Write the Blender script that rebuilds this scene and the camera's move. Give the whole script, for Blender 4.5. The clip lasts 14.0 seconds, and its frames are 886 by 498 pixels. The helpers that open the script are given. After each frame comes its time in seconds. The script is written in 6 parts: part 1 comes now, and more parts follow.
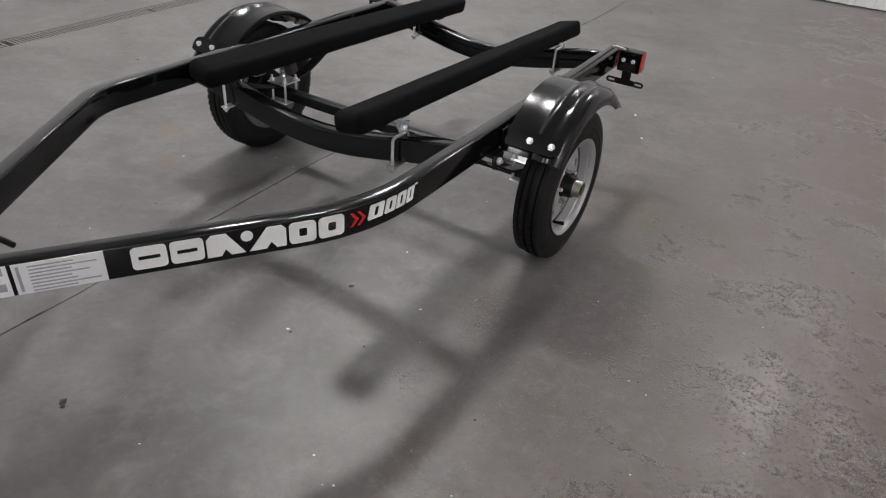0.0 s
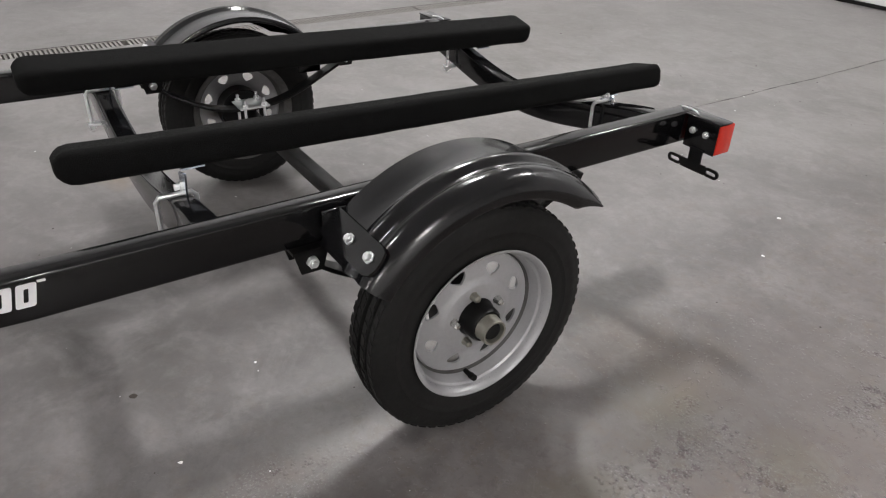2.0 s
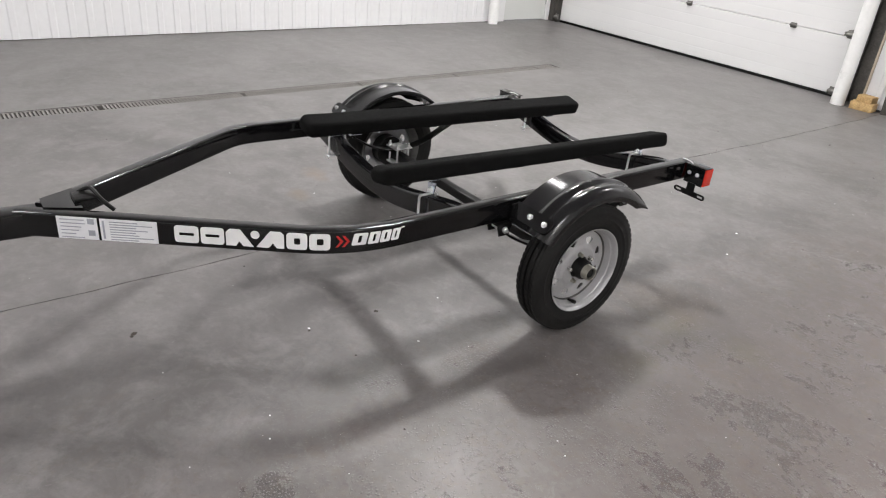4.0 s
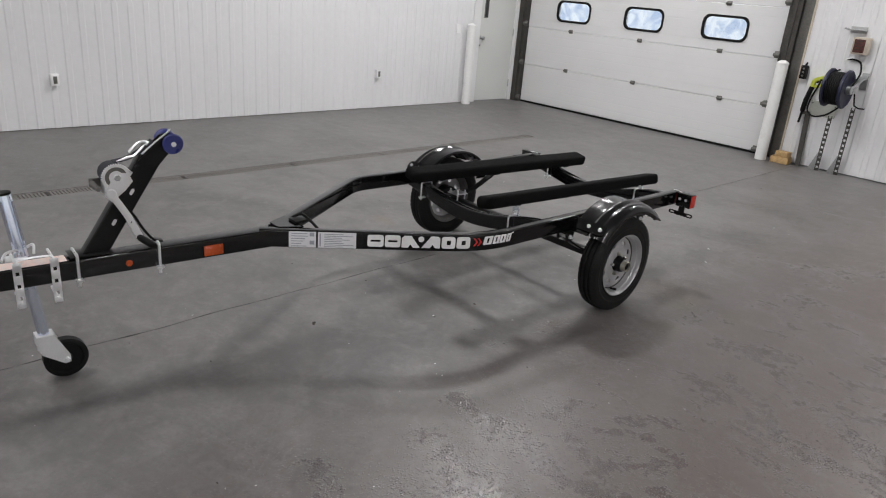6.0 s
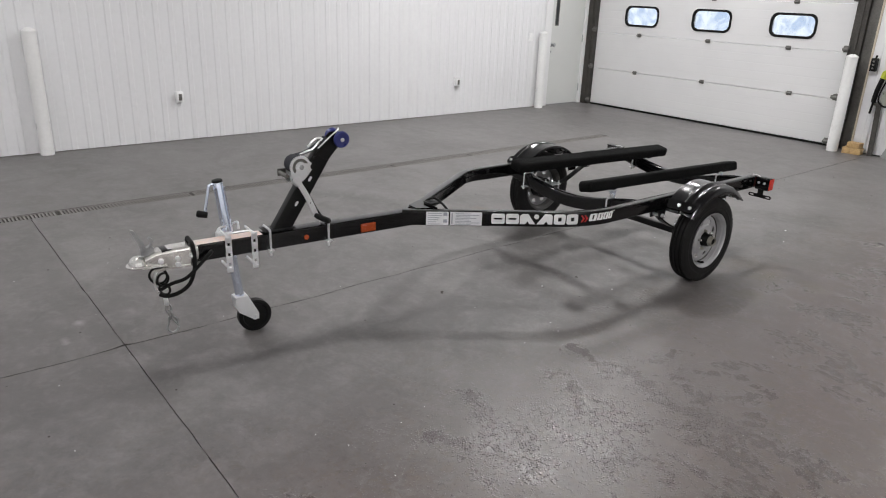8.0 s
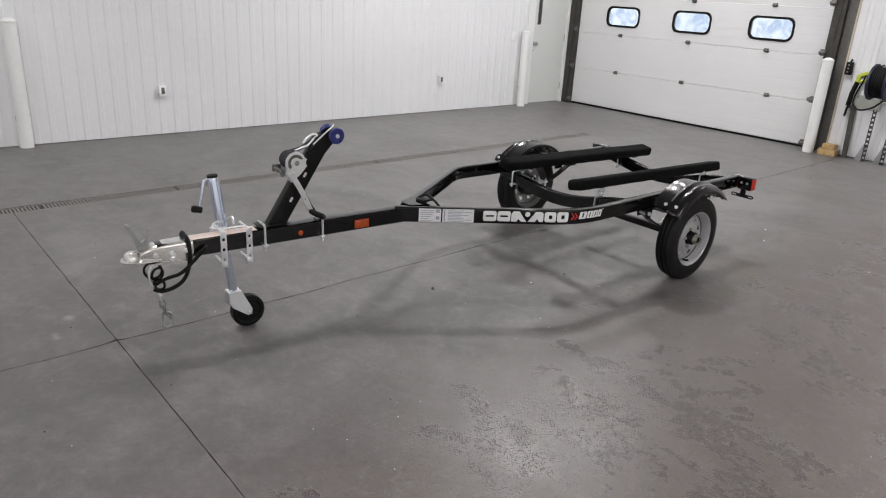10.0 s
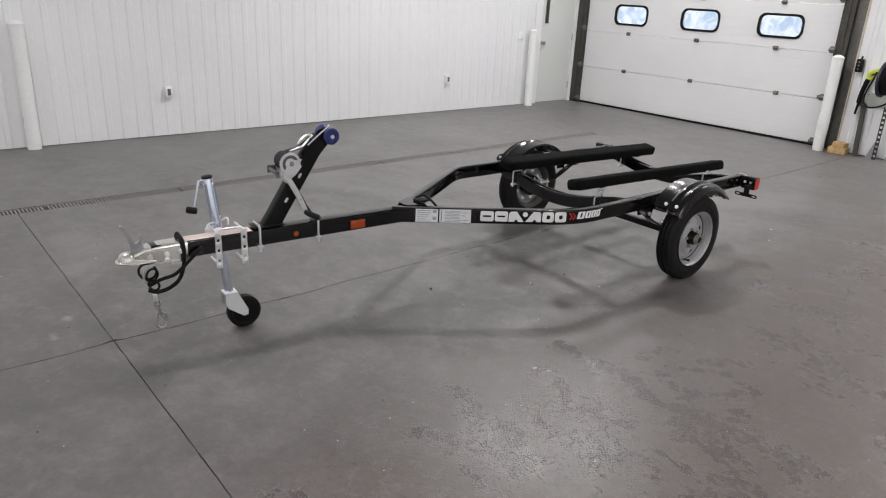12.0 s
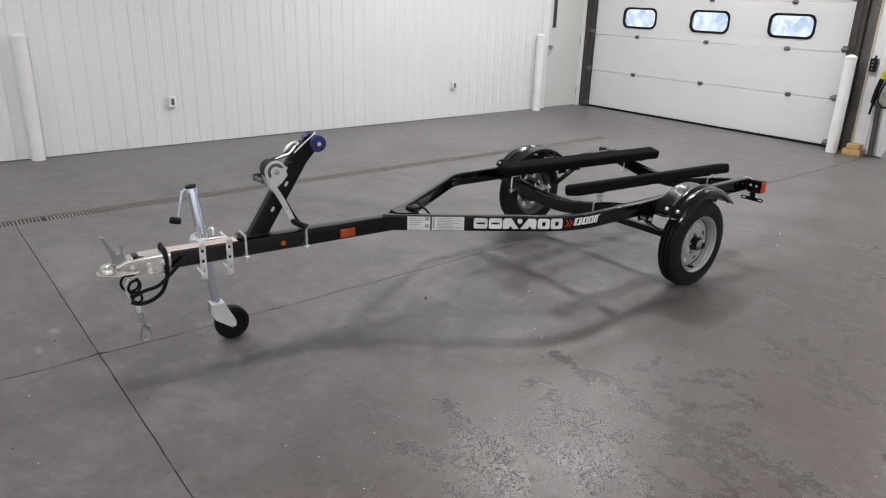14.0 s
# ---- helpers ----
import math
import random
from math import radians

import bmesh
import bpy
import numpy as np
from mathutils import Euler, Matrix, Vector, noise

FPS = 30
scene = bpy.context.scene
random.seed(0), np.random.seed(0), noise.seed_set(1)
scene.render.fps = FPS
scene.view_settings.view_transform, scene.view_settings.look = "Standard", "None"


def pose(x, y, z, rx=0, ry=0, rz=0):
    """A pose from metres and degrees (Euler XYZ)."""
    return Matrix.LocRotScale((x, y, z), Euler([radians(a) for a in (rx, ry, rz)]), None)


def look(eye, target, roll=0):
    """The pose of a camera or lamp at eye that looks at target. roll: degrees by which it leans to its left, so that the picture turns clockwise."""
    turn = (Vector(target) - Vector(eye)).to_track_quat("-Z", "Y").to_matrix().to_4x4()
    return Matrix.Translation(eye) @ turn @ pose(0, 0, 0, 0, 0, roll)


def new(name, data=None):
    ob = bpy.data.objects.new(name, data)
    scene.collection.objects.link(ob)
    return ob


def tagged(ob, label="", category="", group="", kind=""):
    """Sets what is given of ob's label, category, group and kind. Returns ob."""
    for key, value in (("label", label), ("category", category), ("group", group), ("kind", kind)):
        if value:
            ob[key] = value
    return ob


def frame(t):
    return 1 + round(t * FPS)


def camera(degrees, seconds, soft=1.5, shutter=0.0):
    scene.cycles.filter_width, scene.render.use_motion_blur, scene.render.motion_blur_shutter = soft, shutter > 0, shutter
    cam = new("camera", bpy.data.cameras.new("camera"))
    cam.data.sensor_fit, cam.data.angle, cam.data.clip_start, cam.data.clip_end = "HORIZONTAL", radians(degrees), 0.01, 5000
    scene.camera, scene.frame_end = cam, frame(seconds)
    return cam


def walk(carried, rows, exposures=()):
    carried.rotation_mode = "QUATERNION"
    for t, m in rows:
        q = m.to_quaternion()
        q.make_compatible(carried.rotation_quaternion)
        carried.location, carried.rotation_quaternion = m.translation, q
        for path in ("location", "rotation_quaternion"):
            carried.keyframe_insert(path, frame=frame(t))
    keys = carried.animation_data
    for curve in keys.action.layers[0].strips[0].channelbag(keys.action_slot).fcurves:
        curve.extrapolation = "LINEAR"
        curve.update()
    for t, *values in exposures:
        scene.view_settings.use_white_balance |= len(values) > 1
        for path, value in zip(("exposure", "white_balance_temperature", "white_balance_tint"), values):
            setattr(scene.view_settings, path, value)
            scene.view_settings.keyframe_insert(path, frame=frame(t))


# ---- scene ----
cam = camera(64.3, 14.0, soft=1.1)
PATH = [
    (0, (0.357, 0.162, 1.371), (-0.462, 1.622, 0.276), 4.3),
    (0.5, (0.484, 0.608, 1.33), (-0.444, 1.951, 0.174), 2.8),
    (1, (0.52, 1.027, 1.318), (-0.54, 2.26, 0.154), 1.8),
    (1.5, (0.549, 1.388, 1.238), (-0.819, 2.411, 0.198), 0.9),
    (2, (0.561, 1.502, 1.127), (-0.835, 2.492, 0.093), 2.2),
    (2.5, (0.595, 1.463, 1.124), (-0.758, 2.453, 0.034), 2.0),
    (3, (0.693, 1.208, 1.272), (-0.698, 2.181, 0.214), -0.9),
    (3.5, (0.841, 0.801, 1.427), (-0.538, 1.858, 0.437), 3.4),
    (3.6, (0.915, 0.703, 1.46), (-0.465, 1.77, 0.482), 4.3),
    (5.8, (1.542, -0.786, 1.568), (0.197, 0.514, 0.862), 5.5),
    (6, (1.553, -0.913, 1.588), (0.206, 0.389, 0.888), 4.8),
    (6.5, (1.564, -1.237, 1.584), (0.204, 0.069, 0.918), 3.2),
    (7, (1.662, -1.374, 1.597), (0.236, -0.141, 0.929), 3.8),
    (7.5, (1.77, -1.431, 1.587), (0.314, -0.243, 0.903), 2.8),
    (8, (1.8, -1.54, 1.611), (0.341, -0.356, 0.926), 2.1),
    (8.5, (1.779, -1.615, 1.597), (0.332, -0.41, 0.923), 2.6),
    (9, (1.753, -1.632, 1.609), (0.339, -0.397, 0.919), 3.2),
    (11.5, (1.811, -1.579, 1.62), (0.392, -0.351, 0.929), 2.9),
    (12, (1.815, -1.552, 1.621), (0.378, -0.346, 0.928), 2.7),
    (12.5, (1.821, -1.519, 1.62), (0.36, -0.341, 0.929), 2.3),
    (13, (1.835, -1.46, 1.622), (0.348, -0.3, 0.957), 2.0),
    (13.5, (1.848, -1.42, 1.613), (0.368, -0.249, 0.951), 2.0),
    (14, (1.828, -1.401, 1.604), (0.356, -0.229, 0.927), 1.7),
]
EXPOSURES = [(0.0, 0.06, 6500, 10), (0.5, 0.18, 6500, 10), (1.0, 0.36, 6500, 10), (1.5, 0.44, 6500, 10), (2.0, 0.50, 6500, 10), (2.5, 0.70, 6500, 10), (3.0, 0.76, 6500, 10), (3.5, 0.74, 6500, 10), (6.0, -0.04, 6400, 10), (6.5, 0.02, 6400, 10), (7.5, 0.15, 6400, 10), (14.0, 0.17, 6400, 10)]
walk(cam, [(t, look(eye, target, roll)) for t, eye, target, roll in PATH], EXPOSURES)

# ---- world, lamps and exposure ----
scene.view_settings.exposure = 0.0
world = bpy.data.worlds.new("world")
scene.world = world
world.use_nodes = True
wn = world.node_tree
sky = wn.nodes.new("ShaderNodeTexSky")
sky.sky_type, sky.sun_disc = "NISHITA", False
sky.sun_elevation, sky.sun_rotation = radians(28), radians(140)
wn.links.new(sky.outputs["Color"], wn.nodes["Background"].inputs["Color"])
wn.nodes["Background"].inputs["Strength"].default_value = 0.10

CEILING = 4.3
# flat ceiling lights, unseen; the last four are added fill, final pair brightest
LAMP_SPOTS = [(-2.5, 3.85), (-4.0, 4.1), (-3.7, 6.3), (0.6, 6.4), (-2.5, -0.9), (-3.3, -3.8), (1.6, -6.4), (6.0, 1.0), (5.8, -5.0)]
LAMP_WATTS = [106, 32, 36, 64, 54, 70, 48, 185, 135]


# ---- materials ----
def socket(n, name, value):
    n.inputs[name].default_value = value


def surface(name, colour, rough=0.5, metal=0.0, vary=0.12, scale=6.0, grain=60.0, bump=0.0, rough_vary=0.1, coat=0.0, tint=None, spec=0.5):
    """A principled surface whose colour and roughness wander at two scales, with an optional fine relief."""
    m = bpy.data.materials.new(name)
    m.use_nodes = True
    nt = m.node_tree
    bsdf = nt.nodes["Principled BSDF"]
    co = nt.nodes.new("ShaderNodeTexCoord")
    big, fine = nt.nodes.new("ShaderNodeTexNoise"), nt.nodes.new("ShaderNodeTexNoise")
    for n, s, d in ((big, scale, 4.0), (fine, grain, 6.0)):
        socket(n, "Scale", s), socket(n, "Detail", d), socket(n, "Roughness", 0.6)
        nt.links.new(co.outputs["Object"], n.inputs["Vector"])
    add = nt.nodes.new("ShaderNodeMath")
    add.operation = "ADD"
    nt.links.new(big.outputs["Fac"], add.inputs[0]), nt.links.new(fine.outputs["Fac"], add.inputs[1])
    ramp = nt.nodes.new("ShaderNodeMapRange")
    socket(ramp, "From Min", 0.7), socket(ramp, "From Max", 1.3), socket(ramp, "To Min", 0.0), socket(ramp, "To Max", 1.0)
    nt.links.new(add.outputs[0], ramp.inputs["Value"])
    mix = nt.nodes.new("ShaderNodeMix")
    mix.data_type = "RGBA"
    low = tuple(c * (1 - vary) for c in colour)
    high = tuple(min(1.0, c * (1 + vary)) for c in (tint or colour))
    mix.inputs["A"].default_value, mix.inputs["B"].default_value = (*low, 1), (*high, 1)
    nt.links.new(ramp.outputs["Result"], mix.inputs["Factor"])
    nt.links.new(mix.outputs["Result"], bsdf.inputs["Base Color"])
    rr = nt.nodes.new("ShaderNodeMapRange")
    socket(rr, "From Min", 0.3), socket(rr, "From Max", 0.7)
    socket(rr, "To Min", max(0.02, rough - rough_vary)), socket(rr, "To Max", min(1.0, rough + rough_vary))
    nt.links.new(big.outputs["Fac"], rr.inputs["Value"]), nt.links.new(rr.outputs["Result"], bsdf.inputs["Roughness"])
    socket(bsdf, "Metallic", metal), socket(bsdf, "Coat Weight", coat)
    socket(bsdf, "Coat Roughness", 0.12), socket(bsdf, "Specular IOR Level", spec)
    if bump:
        b = nt.nodes.new("ShaderNodeBump")
        socket(b, "Strength", bump), socket(b, "Distance", 0.004)
        nt.links.new(fine.outputs["Fac"], b.inputs["Height"]), nt.links.new(b.outputs["Normal"], bsdf.inputs["Normal"])
    return m


def floor_surface():
    """Grey painted concrete: worn glossy coat, brown stains, pale scuffs and a coarse broadcast grit in places."""
    m = bpy.data.materials.new("painted_concrete")
    m.use_nodes = True
    nt, L = m.node_tree, m.node_tree.links.new
    bsdf = nt.nodes["Principled BSDF"]
    co = nt.nodes.new("ShaderNodeTexCoord")

    def noise_of(scale, detail=5.0, rough=0.6, warp=0.0):
        n = nt.nodes.new("ShaderNodeTexNoise")
        socket(n, "Scale", scale), socket(n, "Detail", detail), socket(n, "Roughness", rough), socket(n, "Distortion", warp)
        L(co.outputs["Object"], n.inputs["Vector"])
        return n.outputs["Fac"]

    def span(fac, a, b, lo=0.0, hi=1.0):
        n = nt.nodes.new("ShaderNodeMapRange")
        socket(n, "From Min", a), socket(n, "From Max", b), socket(n, "To Min", lo), socket(n, "To Max", hi)
        L(fac, n.inputs["Value"])
        return n.outputs["Result"]

    def times(a, b):
        n = nt.nodes.new("ShaderNodeMath")
        n.operation = "MULTIPLY"
        L(a, n.inputs[0])
        if isinstance(b, float):
            n.inputs[1].default_value = b
        else:
            L(b, n.inputs[1])
        return n.outputs[0]

    def blend(fac, a, b):
        n = nt.nodes.new("ShaderNodeMix")
        n.data_type = "RGBA"
        L(fac, n.inputs["Factor"])
        for key, v in (("A", a), ("B", b)):
            if isinstance(v, tuple):
                n.inputs[key].default_value = (*v, 1)
            else:
                L(v, n.inputs[key])
        return n.outputs["Result"]

    def stretched(sx, sy, scale, detail, rough, warp):
        mp = nt.nodes.new("ShaderNodeMapping")
        mp.inputs["Scale"].default_value = (sx, sy, 1.0)
        mp.inputs["Rotation"].default_value = (0, 0, radians(8))
        L(co.outputs["Object"], mp.inputs["Vector"])
        n = nt.nodes.new("ShaderNodeTexNoise")
        socket(n, "Scale", scale), socket(n, "Detail", detail), socket(n, "Roughness", rough), socket(n, "Distortion", warp)
        L(mp.outputs["Vector"], n.inputs["Vector"])
        return n.outputs["Fac"]

    def plus(a, b, kind="ADD"):
        n = nt.nodes.new("ShaderNodeMath")
        n.operation = kind
        L(a, n.inputs[0])
        if isinstance(b, float):
            n.inputs[1].default_value = b
        else:
            L(b, n.inputs[1])
        return n.outputs[0]

    split = nt.nodes.new("ShaderNodeSeparateXYZ")
    L(co.outputs["Object"], split.inputs["Vector"])
    clouds = noise_of(0.9, 7, 0.64, 0.8)
    mid = noise_of(4.0, 8, 0.66, 0.6)
    fine = noise_of(38.0, 7, 0.72)
    grit = noise_of(120.0, 2, 0.5, 0.3)
    speck = noise_of(190.0, 1, 0.5)
    patch = noise_of(1.2, 12, 0.80, 0.3)
    crumbs = noise_of(26.0, 5, 0.75)
    veins = stretched(0.85, 1.3, 1.1, 8, 0.68, 0.3)
    stain = noise_of(1.7, 8, 0.70, 1.0)
    chip = noise_of(6.5, 9, 0.78, 0.5)
    def spot(x, y, rx, ry):
        sub, mul, size = (nt.nodes.new("ShaderNodeVectorMath") for _ in range(3))
        sub.operation, mul.operation, size.operation = "SUBTRACT", "MULTIPLY", "LENGTH"
        sub.inputs[1].default_value, mul.inputs[1].default_value = (x, y, 0), (1 / rx, 1 / ry, 0)
        L(co.outputs["Object"], sub.inputs[0]), L(sub.outputs["Vector"], mul.inputs[0]), L(mul.outputs["Vector"], size.inputs[0])
        return span(plus(size.outputs["Value"], times(mid, 3.0)), 2.5, 1.7)

    # the coat has worn through to coarse grit along drawn-out streaks and in patches, most on the traffic side
    side = span(split.outputs["X"], -1.2, 0.4, -0.30, 0.03)
    away = plus(plus(veins, -0.5), 0.0, "ABSOLUTE")
    streak = times(span(plus(away, times(crumbs, 0.09)), 0.084, 0.058), span(plus(patch, side), 0.44, 0.54))
    blotch = span(plus(plus(patch, side), times(crumbs, 0.16)), 0.70, 0.76)
    rugged = plus(streak, times(blotch, 0.7), "MAXIMUM")
    # extra grit patches, set where lamp reflections glitter on the floor
    for x, y, rx, ry, weight in ((-0.38, 1.78, 0.08, 0.24, 0.5), (-0.40, 1.40, 0.08, 0.11, 0.6), (0.24, 0.08, 0.16, 0.20, 0.9), (0.08, 0.36, 0.10, 0.12, 0.6), (0.42, 1.30, 0.16, 0.30, 0.4)):
        rugged = plus(rugged, times(spot(x, y, rx, ry), weight), "MAXIMUM")
    wander = nt.nodes.new("ShaderNodeTexNoise")
    socket(wander, "Scale", 6.0), socket(wander, "Detail", 3.0)
    L(co.outputs["Object"], wander.inputs["Vector"])
    sway = nt.nodes.new("ShaderNodeVectorMath")
    sway.operation = "MULTIPLY_ADD"
    sway.inputs[1].default_value, sway.inputs[2].default_value = (0.22, 0.22, 0), (-0.11, -0.11, 0)
    L(wander.outputs["Color"], sway.inputs[0])
    bent = nt.nodes.new("ShaderNodeVectorMath")
    L(co.outputs["Object"], bent.inputs[0]), L(sway.outputs["Vector"], bent.inputs[1])
    for ax, ay, bx, by, wide in BANDS:
        run = Vector((bx - ax, by - ay, 0))
        rel, dot, foot, gap, size = (nt.nodes.new("ShaderNodeVectorMath") for _ in range(5))
        rel.operation, dot.operation, foot.operation, gap.operation, size.operation = "SUBTRACT", "DOT_PRODUCT", "SCALE", "SUBTRACT", "LENGTH"
        rel.inputs[1].default_value, dot.inputs[1].default_value, foot.inputs[0].default_value = (ax, ay, 0), run / run.length_squared, run
        L(bent.outputs["Vector"], rel.inputs[0]), L(rel.outputs["Vector"], dot.inputs[0])
        L(span(dot.outputs["Value"], 0.0, 1.0), foot.inputs["Scale"])
        L(rel.outputs["Vector"], gap.inputs[0]), L(foot.outputs["Vector"], gap.inputs[1]), L(gap.outputs["Vector"], size.inputs[0])
        rugged = plus(rugged, span(plus(size.outputs["Value"], times(crumbs, 0.30)), wide + 0.195, wide + 0.150), "MAXIMUM")
    # separate grains, about half of them broken away
    cells = nt.nodes.new("ShaderNodeTexVoronoi")
    socket(cells, "Scale", 105.0)
    L(co.outputs["Object"], cells.inputs["Vector"])
    tone = nt.nodes.new("ShaderNodeSeparateColor")
    L(cells.outputs["Color"], tone.inputs["Color"])
    pebble = times(span(cells.outputs["Distance"], 0.02, 0.52, 1.0, 0.0), span(tone.outputs["Red"], 0.32, 0.62))
    rugged = times(rugged, span(noise_of(9.0, 5, 0.65, 0.6), 0.38, 0.56, 0.50, 1.0))
    lumps = times(span(noise_of(95.0, 2, 0.5, 0.4), 0.63, 0.70), times(span(split.outputs["X"], -0.7, 0.3), span(noise_of(2.4, 6, 0.7), 0.42, 0.60)))
    col = blend(span(clouds, 0.36, 0.64), FLOOR_DARK, FLOOR_LIGHT)
    col = blend(times(span(mid, 0.46, 0.64), 0.65), col, FLOOR_PALE)
    col = blend(times(span(noise_of(2.3, 9, 0.64, 1.0), 0.48, 0.68), 0.5), col, FLOOR_DARK)
    brown_side = span(split.outputs["X"], -1.4, 0.8, -0.15, 0.03)
    col = blend(times(span(plus(stain, brown_side), 0.50, 0.70), 0.75), col, FLOOR_BROWN)
    col = blend(times(span(chip, 0.55, 0.78), 0.22), col, FLOOR_SCUFF_GLINT)
    col = blend(times(span(noise_of(13.0, 8, 0.72, 0.4), 0.50, 0.68), 0.42), col, FLOOR_PALE)
    col = blend(times(span(fine, 0.42, 0.68), 0.30), col, FLOOR_DARK)
    smear = stretched(1.0, 1.6, 1.3, 9, 0.72, 1.4)
    col = blend(times(span(smear, 0.50, 0.68), 0.5), col, FLOOR_DARK)
    # tan cast towards +x; its darkness also makes up for weaker light there
    tan = times(span(split.outputs["X"], -0.5, 0.7), span(noise_of(0.7, 7, 0.72, 0.5), 0.24, 0.48))
    col = blend(times(tan, 0.9), col, FLOOR_TAN)
    for x, y, rx, ry, tone, weight in SPOTS:
        col = blend(times(spot(x, y, rx, ry), weight), col, tone)
    # small tan, dark and pale flecks where the coat is thin
    thin = times(span(split.outputs["X"], -0.9, 0.3, 0.15, 1.0), span(noise_of(1.9, 6, 0.7, 0.5), 0.34, 0.56, 0.25, 1.0))
    col = blend(times(times(thin, span(noise_of(21.0, 6, 0.74, 0.5), 0.51, 0.60)), 0.42), col, FLOOR_FLECK)
    col = blend(times(times(thin, span(noise_of(33.0, 5, 0.72, 0.3), 0.55, 0.62)), 0.45), col, FLOOR_PIT)
    col = blend(times(times(thin, span(noise_of(17.0, 6, 0.74, 0.8), 0.53, 0.62)), 0.38), col, FLOOR_PALE)
    col = blend(times(rugged, 0.38), col, FLOOR_DARK)
    # pale grains and specks put the grit's glints into the colour
    col = blend(times(times(rugged, pebble), 0.55), col, FLOOR_SCUFF_GLINT)
    col = blend(times(times(rugged, span(speck, 0.57, 0.66)), 0.8), col, FLOOR_SCUFF_GLINT)
    col = blend(times(lumps, 0.35), col, FLOOR_SCUFF_GLINT)
    L(col, bsdf.inputs["Base Color"])
    rough = plus(span(mid, 0.3, 0.7, 0.36, 0.48), span(chip, 0.45, 0.75, 0.0, 0.06))
    L(plus(rough, times(plus(rugged, lumps, "MAXIMUM"), 0.25), "SUBTRACT"), bsdf.inputs["Roughness"])
    socket(bsdf, "Specular IOR Level", 0.5)
    height = plus(plus(times(fine, 0.07), times(lumps, 0.6)), plus(times(times(rugged, pebble), 1.30), times(times(rugged, span(grit, 0.40, 0.64)), 0.10)))
    b = nt.nodes.new("ShaderNodeBump")
    socket(b, "Strength", 1.0), socket(b, "Distance", 0.0055)
    L(height, b.inputs["Height"]), L(b.outputs["Normal"], bsdf.inputs["Normal"])
    return m


FLOOR_DARK, FLOOR_LIGHT, FLOOR_PALE = (0.094, 0.088, 0.086), (0.168, 0.158, 0.157), (0.218, 0.207, 0.206)
RUST, PATCH_DARK = (0.185, 0.130, 0.080), (0.050, 0.047, 0.045)
# rust marks, an oily smear and a broad darker patch: place, reach across and along, tone, strength
OLIVE = (0.115, 0.105, 0.070)
SPOTS = [(-0.12, 2.62, 0.16, 0.12, OLIVE, 0.45), (-0.02, 2.30, 0.10, 0.16, OLIVE, 0.5), (0.16, 2.72, 0.14, 0.10, OLIVE, 0.4), (-1.78, -0.95, 0.05, 0.04, (0.33, 0.32, 0.317), 0.6), (-1.60, -1.05, 0.06, 0.03, (0.33, 0.32, 0.317), 0.5), (-2.15, 2.06, 0.12, 0.08, RUST, 0.45), (-1.96, 1.86, 0.11, 0.07, RUST, 0.40), (-1.15, 1.62, 0.42, 0.26, PATCH_DARK, 0.40), (-0.25, 2.75, 0.26, 0.20, RUST, 0.22), (-0.9, 0.55, 0.5, 0.4, PATCH_DARK, 0.25)]
FLOOR_TAN, FLOOR_FLECK, FLOOR_PIT = (0.120, 0.094, 0.086), (0.128, 0.096, 0.062), (0.060, 0.053, 0.049)
# the pale tone serves real scuffs and the painted glints of the grit
FLOOR_BROWN, FLOOR_SCUFF_GLINT = (0.150, 0.116, 0.102), (0.33, 0.32, 0.317)
# drawn-out trails of bare grit: both ends and half width
BANDS = [(-0.16, 0.9, 0.49, 0.88, 0.035), (0.49, 0.88, 1.03, 0.96, 0.03), (-0.06, 0.63, 0.25, 0.53, 0.015), (0.25, 0.53, 0.4, 0.67, 0.02), (-0.17, 0.21, 0.15, 0.13, 0.03), (0.15, 0.13, 0.36, 0.09, 0.07), (0.24, 1.07, 0.49, 1.06, 0.02), (0.49, 1.06, 0.63, 1.31, 0.02), (0.44, 2.06, 0.9, 1.71, 0.03), (0.22, 0.36, 0.36, 0.35, 0.012), (0.42, 0.51, 0.69, 0.46, 0.015), (0.61, 0.78, 0.75, 0.78, 0.04), (0.0, -0.12, 0.14, -0.04, 0.02), (0.49, 0.32, 0.56, 0.38, 0.025)]
M_FLOOR = floor_surface()
M_JOINT = surface("joint_dirt", (0.03, 0.028, 0.026), 0.9, vary=0.4, scale=9)
M_WALL = surface("white_wall_steel", (0.74, 0.74, 0.75), 0.42, vary=0.03, scale=1.2, grain=20)
M_WALL_PLAIN = surface("white_paint", (0.76, 0.76, 0.76), 0.6, vary=0.03, scale=1.5)
M_CEILING = surface("ceiling_white", (0.72, 0.72, 0.72), 0.7, vary=0.04)
M_DOOR_STEEL = surface("sectional_door_white", (0.70, 0.70, 0.70), 0.45, vary=0.03, scale=2.0, grain=300, bump=0.08)
M_MAN_DOOR = surface("door_grey_white", (0.62, 0.63, 0.61), 0.45, vary=0.03, scale=2)
M_BOLLARD = surface("bollard_white", (0.80, 0.80, 0.79), 0.35, vary=0.04, scale=5, grain=40, bump=0.05)
M_RUBBER = surface("black_rubber", (0.006, 0.006, 0.006), 0.6, vary=0.3, scale=20, spec=0.2)
M_STEEL = surface("galvanised_steel", (0.42, 0.43, 0.43), 0.42, metal=0.9, vary=0.15, scale=18, grain=90)
M_STEEL_DARK = surface("dull_dark_steel", (0.16, 0.155, 0.145), 0.5, metal=0.6, vary=0.25, scale=10)
M_ZINC = surface("bright_zinc", (0.86, 0.87, 0.88), 0.30, metal=0.70, vary=0.05, scale=14, grain=160, rough_vary=0.03)
